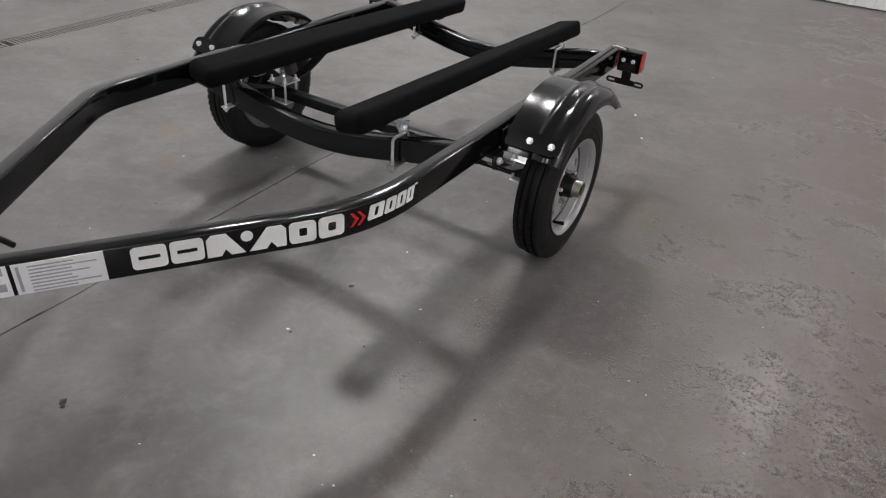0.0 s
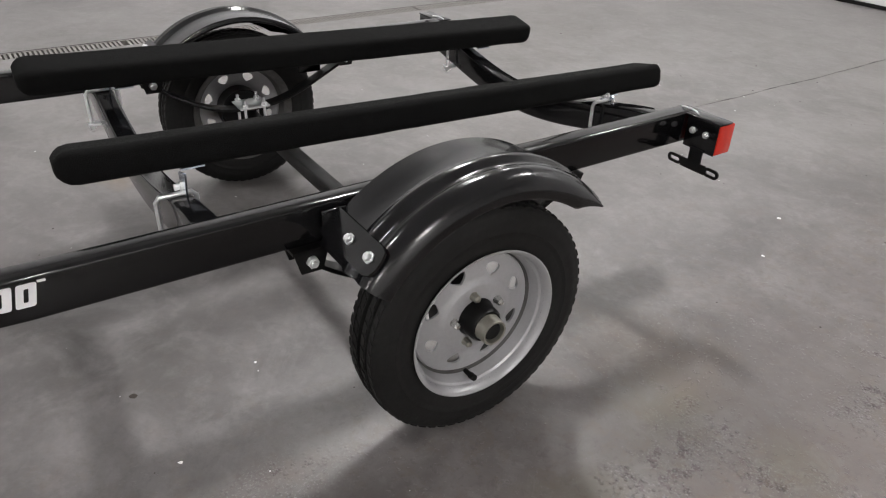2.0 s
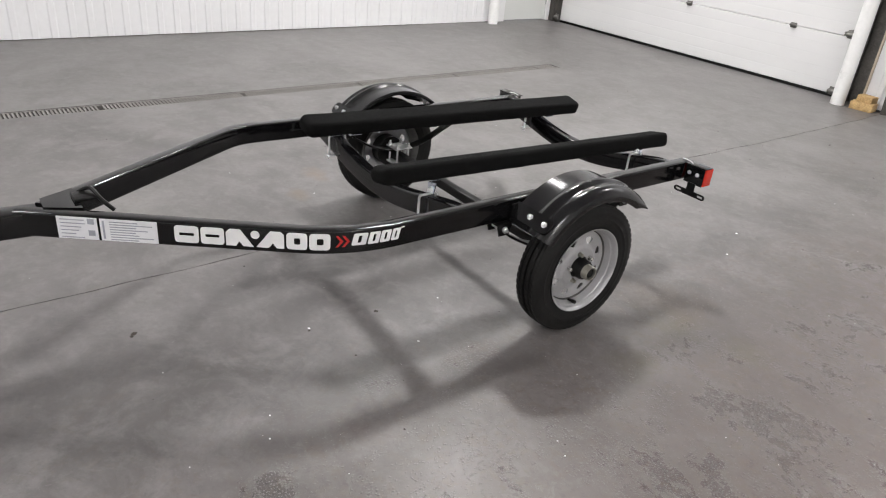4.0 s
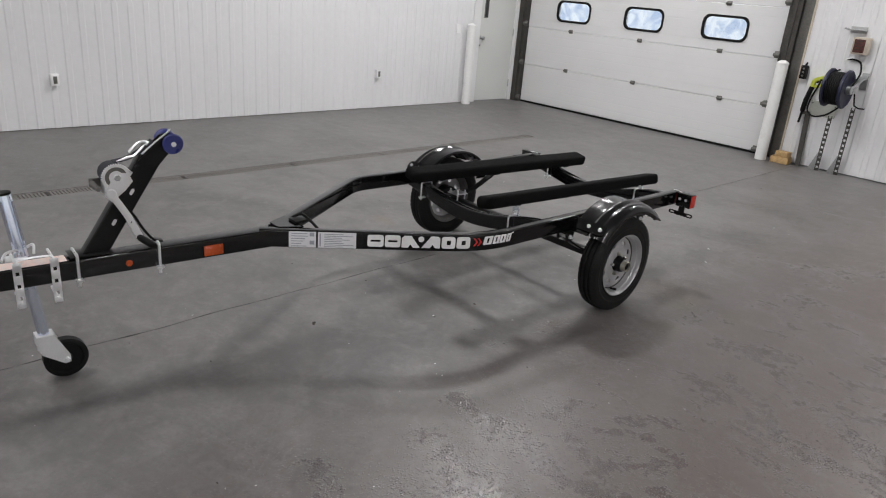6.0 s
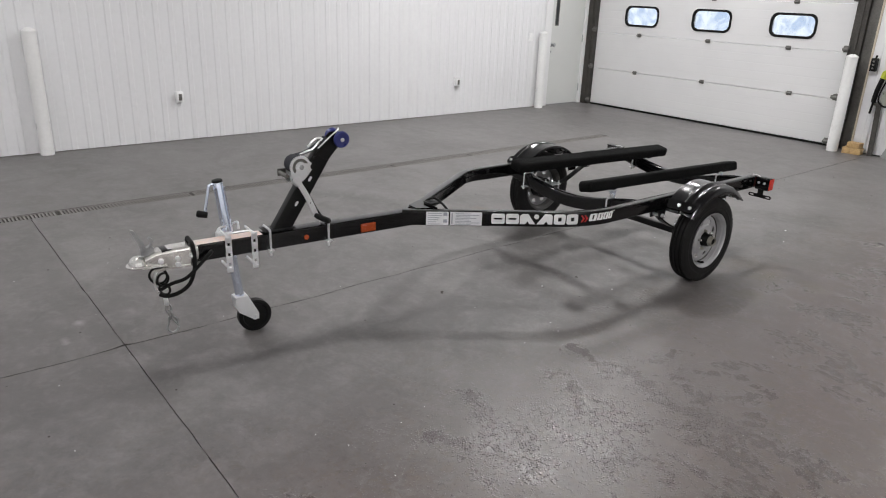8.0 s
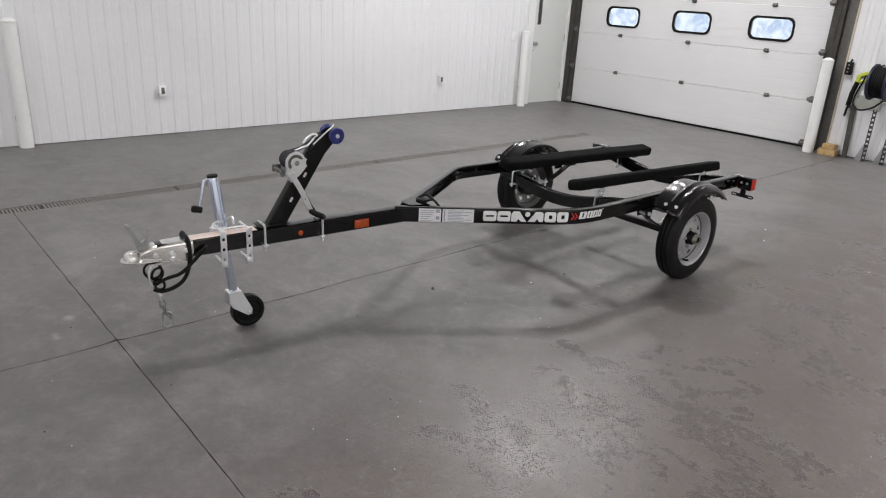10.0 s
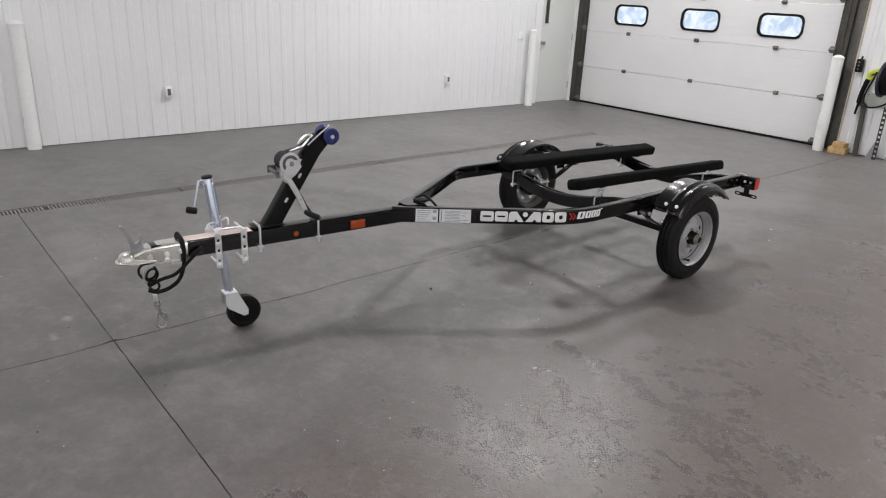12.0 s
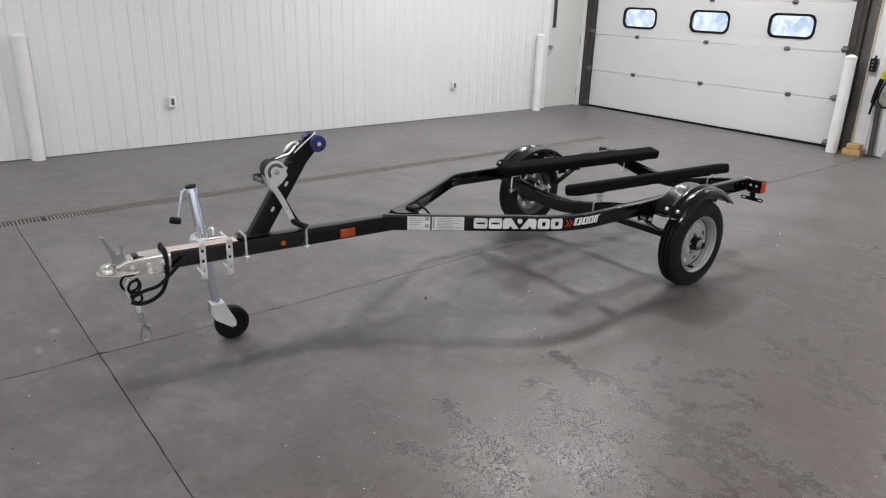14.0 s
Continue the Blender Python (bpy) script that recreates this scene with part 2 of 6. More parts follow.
M_ZINC_YELLOW = surface("yellowish_zinc", (0.80, 0.795, 0.765), 0.25, metal=0.92, vary=0.04, scale=8, grain=160, rough_vary=0.02)
M_ZINC_BLUE = surface("blue_zinc", (0.70, 0.76, 0.88), 0.18, metal=0.95, vary=0.05, scale=8, grain=120, rough_vary=0.02)
M_BRASSY = surface("yellow_zinc", (0.38, 0.37, 0.32), 0.36, metal=0.85, vary=0.12, scale=40)
M_BLACK = surface("gloss_black_paint", (0.0045, 0.0045, 0.005), 0.10, vary=0.25, scale=5, grain=220, rough_vary=0.03, spec=0.42)
M_BLACK_SATIN = surface("satin_black_paint", (0.0055, 0.0055, 0.0055), 0.34, vary=0.25, scale=9, rough_vary=0.08, spec=0.24)
M_FENDER = surface("fender_black_plastic", (0.006, 0.006, 0.007), 0.18, vary=0.25, scale=7, grain=260, bump=0.03, rough_vary=0.04, spec=0.5)
M_TYRE = surface("tyre_rubber", (0.013, 0.0128, 0.0125), 0.62, vary=0.25, scale=14, grain=90, bump=0.12, spec=0.2)
M_RIM = surface("silver_wheel_paint", (0.43, 0.43, 0.44), 0.40, metal=0.35, vary=0.06, scale=10, grain=120)
# rim's inner barrel, with the shade behind the disc put into its colour
M_BARREL_SHADE = surface("shaded_barrel", (0.10, 0.098, 0.095), 0.75, vary=0.3, scale=20)
M_TRACK = surface("dark_track_steel", (0.060, 0.056, 0.050), 0.5, metal=0.3, vary=0.4, scale=9)
M_CARPET = surface("black_carpet", (0.0065, 0.0065, 0.0065), 0.95, vary=0.5, scale=40, grain=420, bump=0.9, spec=0.10)
M_BLUE = surface("blue_roller_plastic", (0.025, 0.032, 0.17), 0.35, vary=0.15, scale=20)
M_RED = surface("red_lens", (0.62, 0.025, 0.012), 0.18, vary=0.10, scale=60, grain=300, coat=0.5)
M_AMBER = surface("amber_lens", (0.42, 0.065, 0.012), 0.22, vary=0.12, scale=60, grain=300, coat=0.4)
M_STICKER = surface("silver_label", (0.80, 0.80, 0.83), 0.36, vary=0.04, scale=14)
M_INK = surface("label_ink_grey", (0.36, 0.37, 0.42), 0.6, vary=0.15, scale=40)
M_DECAL = surface("white_vinyl", (0.86, 0.86, 0.86), 0.38, vary=0.03, scale=20)
M_DECAL_RED = surface("red_vinyl", (0.55, 0.018, 0.018), 0.38, vary=0.06, scale=20)
M_TOP_LABEL = surface("worn_top_label", (0.78, 0.72, 0.70), 0.42, vary=0.12, scale=18, tint=(0.85, 0.64, 0.56))
M_STRAP = surface("winch_strap", (0.020, 0.021, 0.028), 0.85, vary=0.3, scale=60, grain=400, bump=0.4)
M_WOOD = surface("raw_pine_block", (0.46, 0.29, 0.12), 0.7, vary=0.25, scale=14, grain=90, bump=0.2, tint=(0.55, 0.38, 0.18))
M_REEL_BLUE = surface("reel_navy_paint", (0.012, 0.014, 0.038), 0.4, vary=0.2, scale=12)
M_LIME = surface("lime_plastic", (0.50, 0.55, 0.05), 0.45, vary=0.12, scale=30)
M_BEIGE = surface("beige_box", (0.50, 0.44, 0.36), 0.5, vary=0.1, scale=12)
M_DARK_RED = surface("dark_red_panel", (0.075, 0.020, 0.016), 0.35, vary=0.5, scale=40)
M_BOARD = surface("grey_green_board", (0.40, 0.41, 0.37), 0.6, vary=0.1, scale=12)
M_TAN = surface("tan_trim", (0.50, 0.43, 0.34), 0.6, vary=0.12, scale=8)
M_GRATE = surface("grate_iron", (0.205, 0.195, 0.185), 0.6, metal=0.3, vary=0.3, scale=12)
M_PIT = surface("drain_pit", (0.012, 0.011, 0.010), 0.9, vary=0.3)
M_BROWN = surface("rust_brown_debris", (0.05, 0.042, 0.036), 0.8, vary=0.4, scale=80)


def glass_pane():
    m = bpy.data.materials.new("window_glass")
    m.use_nodes = True
    nt = m.node_tree
    nt.nodes.remove(nt.nodes["Principled BSDF"])
    clear, gloss, mix = nt.nodes.new("ShaderNodeBsdfTransparent"), nt.nodes.new("ShaderNodeBsdfGlossy"), nt.nodes.new("ShaderNodeMixShader")
    clear.inputs["Color"].default_value = (0.90, 0.94, 0.98, 1)
    socket(gloss, "Roughness", 0.05)
    mix.inputs[0].default_value = 0.06
    nt.links.new(clear.outputs[0], mix.inputs[1]), nt.links.new(gloss.outputs[0], mix.inputs[2])
    nt.links.new(mix.outputs[0], nt.nodes["Material Output"].inputs["Surface"])
    return m


def glowing(name, colour, strength, second=None, scale=0.6):
    m = bpy.data.materials.new(name)
    m.use_nodes = True
    nt = m.node_tree
    nt.nodes.remove(nt.nodes["Principled BSDF"])
    em = nt.nodes.new("ShaderNodeEmission")
    em.inputs["Color"].default_value, em.inputs["Strength"].default_value = (*colour, 1), strength
    if second:
        co, n, r, mix = (nt.nodes.new(k) for k in ("ShaderNodeTexCoord", "ShaderNodeTexNoise", "ShaderNodeMapRange", "ShaderNodeMix"))
        mix.data_type = "RGBA"
        socket(n, "Scale", scale), socket(n, "Detail", 5.0), socket(n, "Distortion", 1.6)
        socket(r, "From Min", 0.38), socket(r, "From Max", 0.60)
        mix.inputs["A"].default_value, mix.inputs["B"].default_value = (*colour, 1), (*second, 1)
        nt.links.new(co.outputs["Object"], n.inputs["Vector"]), nt.links.new(n.outputs["Fac"], r.inputs["Value"])
        nt.links.new(r.outputs["Result"], mix.inputs["Factor"]), nt.links.new(mix.outputs["Result"], em.inputs["Color"])
    nt.links.new(em.outputs[0], nt.nodes["Material Output"].inputs["Surface"])
    return m


M_GLASS = glass_pane()
M_OUTSIDE = glowing("daylight_outside", (0.56, 0.65, 0.80), 1.08, (1.0, 1.0, 1.0), 2.6)
M_DIFFUSER = glowing("lamp_diffuser", (1.0, 0.98, 0.95), 6.0)


# ---- mesh helpers ----
def box(bm, x0, x1, y0, y1, z0, z1, bevel=0.0, m=None):
    vs = [bm.verts.new(p) for p in ((x0, y0, z0), (x1, y0, z0), (x1, y1, z0), (x0, y1, z0), (x0, y0, z1), (x1, y0, z1), (x1, y1, z1), (x0, y1, z1))]
    fs = [bm.faces.new([vs[i] for i in q]) for q in ((3, 2, 1, 0), (4, 5, 6, 7), (0, 1, 5, 4), (1, 2, 6, 5), (2, 3, 7, 6), (3, 0, 4, 7))]
    if bevel:
        edges = list({e for f in fs for e in f.edges})
        out = bmesh.ops.bevel(bm, geom=edges, offset=bevel, segments=2, profile=0.5, affect="EDGES", clamp_overlap=True)
        vs = list({v for f in out["faces"] for v in f.verts} | {v for v in vs if v.is_valid})
    if m is not None:
        bmesh.ops.transform(bm, matrix=m, verts=vs)
    return bm


def frame_of(way, up=(0, 0, 1)):
    way = Vector(way).normalized()
    side = way.cross(Vector(up))
    if side.length < 1e-4:
        side = way.cross(Vector((0, 1, 0)))
    side.normalize()
    return way, side, side.cross(way).normalized()


def sweep(bm, path, profile, up=(0, 0, 1), closed=False, caps=True, scales=None):
    """Profile points (side, up) carried along the path."""
    path, rings = [Vector(p) for p in path], []
    n = len(path)
    for i, p in enumerate(path):
        if closed:
            way = path[(i + 1) % n] - path[i - 1]
        else:
            way = path[min(i + 1, n - 1)] - path[max(i - 1, 0)]
        _, side, top = frame_of(way, up)
        k = 1.0
        if 0 < i < n - 1 and not closed:
            a, b = (path[i] - path[i - 1]).normalized(), (path[i + 1] - path[i]).normalized()
            k = 1 / max(0.5, math.cos(a.angle(b, 0) / 2))
        s = scales[i] if scales else 1.0
        rings.append([bm.verts.new(p + side * (a * k * s) + top * (b * s)) for a, b in profile])
    m = len(profile)
    for i in range(n if closed else n - 1):
        r0, r1 = rings[i], rings[(i + 1) % n]
        for j in range(m):
            bm.faces.new((r0[j], r0[(j + 1) % m], r1[(j + 1) % m], r1[j]))
    if caps and not closed:
        bm.faces.new(rings[0][::-1]), bm.faces.new(rings[-1])
    return bm


def rounded(w, h, r=0.006, seg=3):
    """A rounded rectangle about the middle, w wide and h high."""
    pts = []
    for cx, cy, a0 in ((w / 2 - r, h / 2 - r, 0), (-w / 2 + r, h / 2 - r, 90), (-w / 2 + r, -h / 2 + r, 180), (w / 2 - r, -h / 2 + r, 270)):
        for k in range(seg + 1):
            a = radians(a0 + 90 * k / seg)
            pts.append((cx + r * math.cos(a), cy + r * math.sin(a)))
    return pts


def disc(r, seg=10):
    return [(r * math.cos(2 * math.pi * k / seg), r * math.sin(2 * math.pi * k / seg)) for k in range(seg)]


def rod(bm, path, r, seg=8, up=(0, 0, 1), smooth=0):
    pts = [Vector(p) for p in path]
    if smooth:
        pts = glide(pts, smooth)
    return sweep(bm, pts, disc(r, seg), up)


def glide(pts, steps=6):
    """A smooth line through the points."""
    pts, out = [Vector(p) for p in pts], []
    for i in range(len(pts) - 1):
        p0, p1, p2, p3 = pts[max(i - 1, 0)], pts[i], pts[i + 1], pts[min(i + 2, len(pts) - 1)]
        for k in range(steps):
            t = k / steps
            out.append(0.5 * (2 * p1 + (p2 - p0) * t + (2 * p0 - 5 * p1 + 4 * p2 - p3) * t * t + (3 * p1 - p0 - 3 * p2 + p3) * t**3))
    return out + [pts[-1]]


def lathe(bm, profile, centre, axis, seg=32, a0=0.0, a1=360.0, up=(0, 0, 1)):
    """Profile rows (along the axis, radius) spun round it."""
    way, side, top = frame_of(axis, up)
    centre, full = Vector(centre), abs(a1 - a0) >= 360
    count = seg if full else seg + 1
    rings = []
    for k in range(count):
        a = radians(a0 + (a1 - a0) * k / seg)
        ray = side * math.cos(a) + top * math.sin(a)
        rings.append([bm.verts.new(centre + way * h + ray * r) for h, r in profile])
    for k in range(seg if full else seg):
        r0, r1 = rings[k], rings[(k + 1) % count]
        for j in range(len(profile) - 1):
            if profile[j][1] < 1e-6 and profile[j + 1][1] < 1e-6:
                continue
            bm.faces.new((r0[j], r0[j + 1], r1[j + 1], r1[j]))
    bmesh.ops.remove_doubles(bm, verts=[v for r in rings for v in r], dist=1e-6)
    return bm


def cyl(bm, p0, p1, r, seg=16, bevel=0.0):
    p0, p1 = Vector(p0), Vector(p1)
    h = (p1 - p0).length
    b = min(bevel, r * 0.5, h * 0.4)
    prof = [(0, 0), (0, r - b), (b, r), (h - b, r), (h, r - b), (h, 0)] if b else [(0, 0), (0, r), (h, r), (h, 0)]
    return lathe(bm, prof, p0, p1 - p0, seg)


def plate(bm, outline, z0, z1, m=None):
    """A flat outline (x, y) with thickness from z0 to z1."""
    lo, hi = [bm.verts.new((x, y, z0)) for x, y in outline], [bm.verts.new((x, y, z1)) for x, y in outline]
    bm.faces.new(lo[::-1]), bm.faces.new(hi)
    n = len(outline)
    for i in range(n):
        bm.faces.new((lo[i], lo[(i + 1) % n], hi[(i + 1) % n], hi[i]))
    if m is not None:
        bmesh.ops.transform(bm, matrix=m, verts=lo + hi)
    return bm


def bm_new():
    return bmesh.new()


def part(name, bm, material, parent=None, label="", smooth=38, flip=False):
    """Links a bmesh as one mesh object, under a thing or a part where one is given."""
    if flip:
        bmesh.ops.transform(bm, matrix=Matrix.Diagonal((-1, 1, 1, 1)), verts=bm.verts)
    bmesh.ops.recalc_face_normals(bm, faces=bm.faces)
    me = bpy.data.meshes.new(name)
    bm.to_mesh(me)
    bm.free()
    me.materials.append(material)
    if smooth:
        me.polygons.foreach_set("use_smooth", [True] * len(me.polygons))
        me.set_sharp_from_angle(angle=radians(smooth))
    ob = new(name, me)
    if parent is not None:
        ob.parent = parent
    if label:
        tagged(ob, label)
    return ob


def thing(name, m, label, category, group=""):
    ob = new(name)
    ob.empty_display_size = 0.1
    ob.matrix_world = m
    ob.matrix_basis = m
    return tagged(ob, label, category, group)


def structure(name, bm, material, label="", smooth=30):
    return tagged(part(name, bm, material, None, label, smooth), label, kind="structure")

# ---- the hall ----
WEST, EAST, SOUTH, NORTH, DOOR_Y, NORTH_END = -5.895, 7.5, -9.0, 7.42, 7.503, 7.9
DOOR_X0, DOOR_X1, DOOR_TOP, JAMB_X = -5.715, -1.95, 3.25, -1.665
JOINT_Y = -0.835
DRAIN_X0, DRAIN_X1, DRAIN_Y0, DRAIN_Y1 = -3.845, -3.705, -1.65, 5.52


def joint_x(y):
    """The long shrinkage crack wanders a little."""
    return -1.43 - 0.03 * math.sin(0.9 * (y - 0.6)) + 0.012 * noise.noise(Vector((y * 3.1, 0, 0))) + 0.004 * noise.noise(Vector((y * 17, 3, 0)))


def joint_y(x):
    return JOINT_Y + 0.004 * noise.noise(Vector((x * 6, 9, 0))) + 0.002 * noise.noise(Vector((x * 25, 5, 0)))


def slab(bm, outline, top=0.0, depth=0.05):
    plate(bm, outline, top - depth, top)


def build_floor():
    bm = bm_new()
    g = 0.0026
    span = lambda a, b, n: [a + (b - a) * k / n for k in range(n + 1)]  # noqa: E731
    slab(bm, [(WEST - 0.3, SOUTH), (DRAIN_X0, SOUTH), (DRAIN_X0, 8.6), (WEST - 0.3, 8.6)])
    slab(bm, [(DRAIN_X0, DRAIN_Y1), (DRAIN_X1, DRAIN_Y1), (DRAIN_X1, 8.6), (DRAIN_X0, 8.6)])
    slab(bm, [(DRAIN_X0, SOUTH), (DRAIN_X1, SOUTH), (DRAIN_X1, DRAIN_Y0), (DRAIN_X0, DRAIN_Y0)])
    ys_n, ys_s = span(JOINT_Y, 8.6, 240), span(SOUTH, JOINT_Y, 120)
    xs_w, xs_e = span(DRAIN_X1, -1.427, 90), span(-1.408, EAST + 0.3, 200)
    width = lambda v: g * max(0.12, 1.1 + 1.7 * noise.noise(Vector((v * 11, 1, 4))))  # noqa: E731
    # north-west, north-east, south-west and south-east slabs, parted by the two joints
    slab(bm, [(x, joint_y(x) + 0.75 * width(x)) for x in xs_w if x < -1.425] + [(joint_x(y) - width(y), y) for y in ys_n if y > JOINT_Y + 0.003] + [(DRAIN_X1, 8.6)])
    slab(bm, [(joint_x(y) + width(y), y) for y in reversed(ys_n) if y > JOINT_Y + 0.003] + [(x, joint_y(x) + 0.75 * width(x)) for x in xs_e if x > -1.41] + [(EAST + 0.3, 8.6)])
    slab(bm, [(DRAIN_X1, SOUTH)] + [(joint_x(y) - width(y), y) for y in ys_s if y < JOINT_Y - 0.003] + [(x, joint_y(x) - 0.75 * width(x)) for x in reversed(xs_w) if x < -1.425])
    slab(bm, [(x, joint_y(x) - 0.75 * width(x)) for x in reversed(xs_e) if x > -1.41] + [(joint_x(y) + width(y), y) for y in reversed(ys_s) if y < JOINT_Y - 0.003] + [(EAST + 0.3, SOUTH)])
    floor = structure("floor", bm, M_FLOOR, "worn grey painted concrete floor with brown stains", smooth=0)
    bm = bm_new()
    box(bm, WEST - 0.3, DRAIN_X0 - 0.002, SOUTH, 8.6, -0.12, -0.055)
    box(bm, DRAIN_X1 + 0.002, EAST + 0.3, SOUTH, 8.6, -0.12, -0.022 - 0.033)
    part("joint_filler", bm, M_JOINT, floor, "dark dirt in the floor joints", smooth=0)
    return floor


def ribbed_wall(name, along, a0, a1, z0, z1, place, pitch, rib, depth, label, face):
    """A sheet-steel wall with upright trapezoid ribs; along is 'x' or 'y', face the way to the room."""
    line, a = [], a0
    while a < a1 - 1e-6:
        b = min(a + pitch, a1)
        for off, h in ((0, 0), (pitch - rib - 0.03, 0), (pitch - rib - 0.018, depth), (pitch - 0.012, depth)):
            if a + off < b:
                line.append((a + off, h))
        a = b
    line.append((a1, 0))
    bm = bm_new()
    rows = []
    for z in (z0, z1):
        front = [(s, place + face * h) for s, h in line]
        back = [(a1, place - face * 0.15), (a0, place - face * 0.15)]
        rows.append([bm.verts.new((p, q, z) if along == "x" else (q, p, z)) for p, q in front + back])
    n = len(rows[0])
    for i in range(n):
        bm.faces.new((rows[0][i], rows[0][(i + 1) % n], rows[1][(i + 1) % n], rows[1][i]))
    bm.faces.new(rows[0][::-1]), bm.faces.new(rows[1])
    return structure(name, bm, M_WALL, label, smooth=0)


def build_walls():
    # the panels stop a finger's width above the floor on a dark gap
    ribbed_wall("wall_west", "y", SOUTH, 6.505, 0.006, CEILING, WEST, 0.152, 0.036, 0.006, "white ribbed sheet steel wall", 1)
    bm = bm_new()
    box(bm, WEST - 0.15, WEST, 6.505, NORTH_END, 2.14, CEILING)
    structure("wall_west_above_door", bm, M_WALL_PLAIN, "plain white wall above the service door", 0)
    bm = bm_new()
    box(bm, WEST - 0.15, WEST - 0.004, 7.466, NORTH_END, 0.0, 2.14)
    structure("wall_west_return", bm, M_WALL_PLAIN, "plain white wall strip beside the service door", 0)
    ribbed_wall("wall_north", "x", JAMB_X + 0.028, EAST, 0.012, CEILING, NORTH, 0.152, 0.036, 0.010, "white ribbed sheet steel wall beside the overhead door", -1)
    bm = bm_new()
    box(bm, WEST - 0.15, JAMB_X + 0.028, NORTH, NORTH + 0.15, DOOR_TOP - 0.05, CEILING)
    structure("wall_north_lintel", bm, M_WALL_PLAIN, "white wall above the overhead door", 0)
    bm = bm_new()
    box(bm, EAST, EAST + 0.15, SOUTH, NORTH_END, 0, CEILING)
    structure("wall_east", bm, M_WALL_PLAIN, "plain white wall", 0)
    bm = bm_new()
    box(bm, WEST - 0.15, EAST + 0.15, SOUTH - 0.15, SOUTH, 0, CEILING)
    structure("wall_south", bm, M_WALL_PLAIN, "plain white wall", 0)
    bm = bm_new()
    box(bm, WEST - 0.15, EAST + 0.15, SOUTH - 0.15, NORTH_END + 0.1, CEILING, CEILING + 0.15)
    structure("ceiling", bm, M_CEILING, "plain white hall ceiling", 0)
    # right jamb of the overhead door
    bm = bm_new()
    box(bm, JAMB_X + 0.008, JAMB_X + 0.027, NORTH - 0.014, NORTH + 0.02, 0.0, DOOR_TOP)
    structure("trim_door_jamb", bm, M_TAN, "tan trim strip along the overhead door opening", 0)
    bm = bm_new()
    box(bm, -1.83, JAMB_X + 0.15, NORTH + 0.075, NORTH_END, 0.0, DOOR_TOP)
    box(bm, JAMB_X, JAMB_X + 0.15, NORTH + 0.021, NORTH + 0.0745, 0.0, DOOR_TOP)
    structure("wall_door_jamb", bm, M_STEEL_DARK, "dark steel jamb of the overhead door", 0)
    bm = bm_new()
    box(bm, -6.6, -1.3, 8.601, 13.9, -0.1, -0.01)
    structure("ground", bm, M_JOINT, "dark ground outside the overhead door", 0)
    bm = bm_new()
    box(bm, -16, 8, 14.0, 14.05, -3, 9)
    structure("backdrop", bm, M_OUTSIDE, "bright cloudy daylight outside", 0)


def rounded_ring(bm, w, h, r, w2, h2, r2, y0, y1, cx, cz, seg=5):
    outer, inner = rounded(w, h, r, seg), rounded(w2, h2, r2, seg)
    rows = [[bm.verts.new((cx + x, y, cz + z)) for x, z in pts] for pts, y in ((outer, y0), (outer, y1), (inner, y1), (inner, y0))]
    n = len(outer)
    for a in range(4):
        for i in range(n):
            bm.faces.new((rows[a][i], rows[a][(i + 1) % n], rows[(a + 1) % 4][(i + 1) % n], rows[(a + 1) % 4][i]))


SECTION_EDGES = [0.028, 0.566, 1.107, 1.649, 2.19, 2.73, 3.27]
WINDOW_XS, WINDOW_Z, WINDOW_W, WINDOW_H = (-4.916, -3.780, -2.660), 1.370, 0.585, 0.288


def door_panel(bm, x0, x1, z0, z1, lo, hi):
    """A strip of a door section with its pressed horizontal lines; lo and hi are the section's own edges."""
    lines = [z for k in range(1, 5) for z in [lo + (hi - lo) * k / 5] if z0 + 0.01 < z < z1 - 0.01]
    prof = [(DOOR_Y, z0 + 0.004)] if z0 == lo else [(DOOR_Y, z0)]
    if z0 == lo:
        prof = [(DOOR_Y + 0.006, z0)] + prof
    for z in lines:
        prof += [(DOOR_Y, z - 0.010), (DOOR_Y + 0.0009, z - 0.002), (DOOR_Y + 0.0009, z + 0.002), (DOOR_Y, z + 0.010)]
    prof += [(DOOR_Y, z1 - 0.004), (DOOR_Y + 0.006, z1)] if z1 == hi else [(DOOR_Y, z1)]
    prof += [(DOOR_Y + 0.045, z1), (DOOR_Y + 0.045, z0)]
    rows = [[bm.verts.new((x, y, z)) for y, z in prof] for x in (x0, x1)]
    n = len(prof)
    for i in range(n):
        bm.faces.new((rows[0][i], rows[0][(i + 1) % n], rows[1][(i + 1) % n], rows[1][i]))
    bm.faces.new(rows[0]), bm.faces.new(rows[1][::-1])


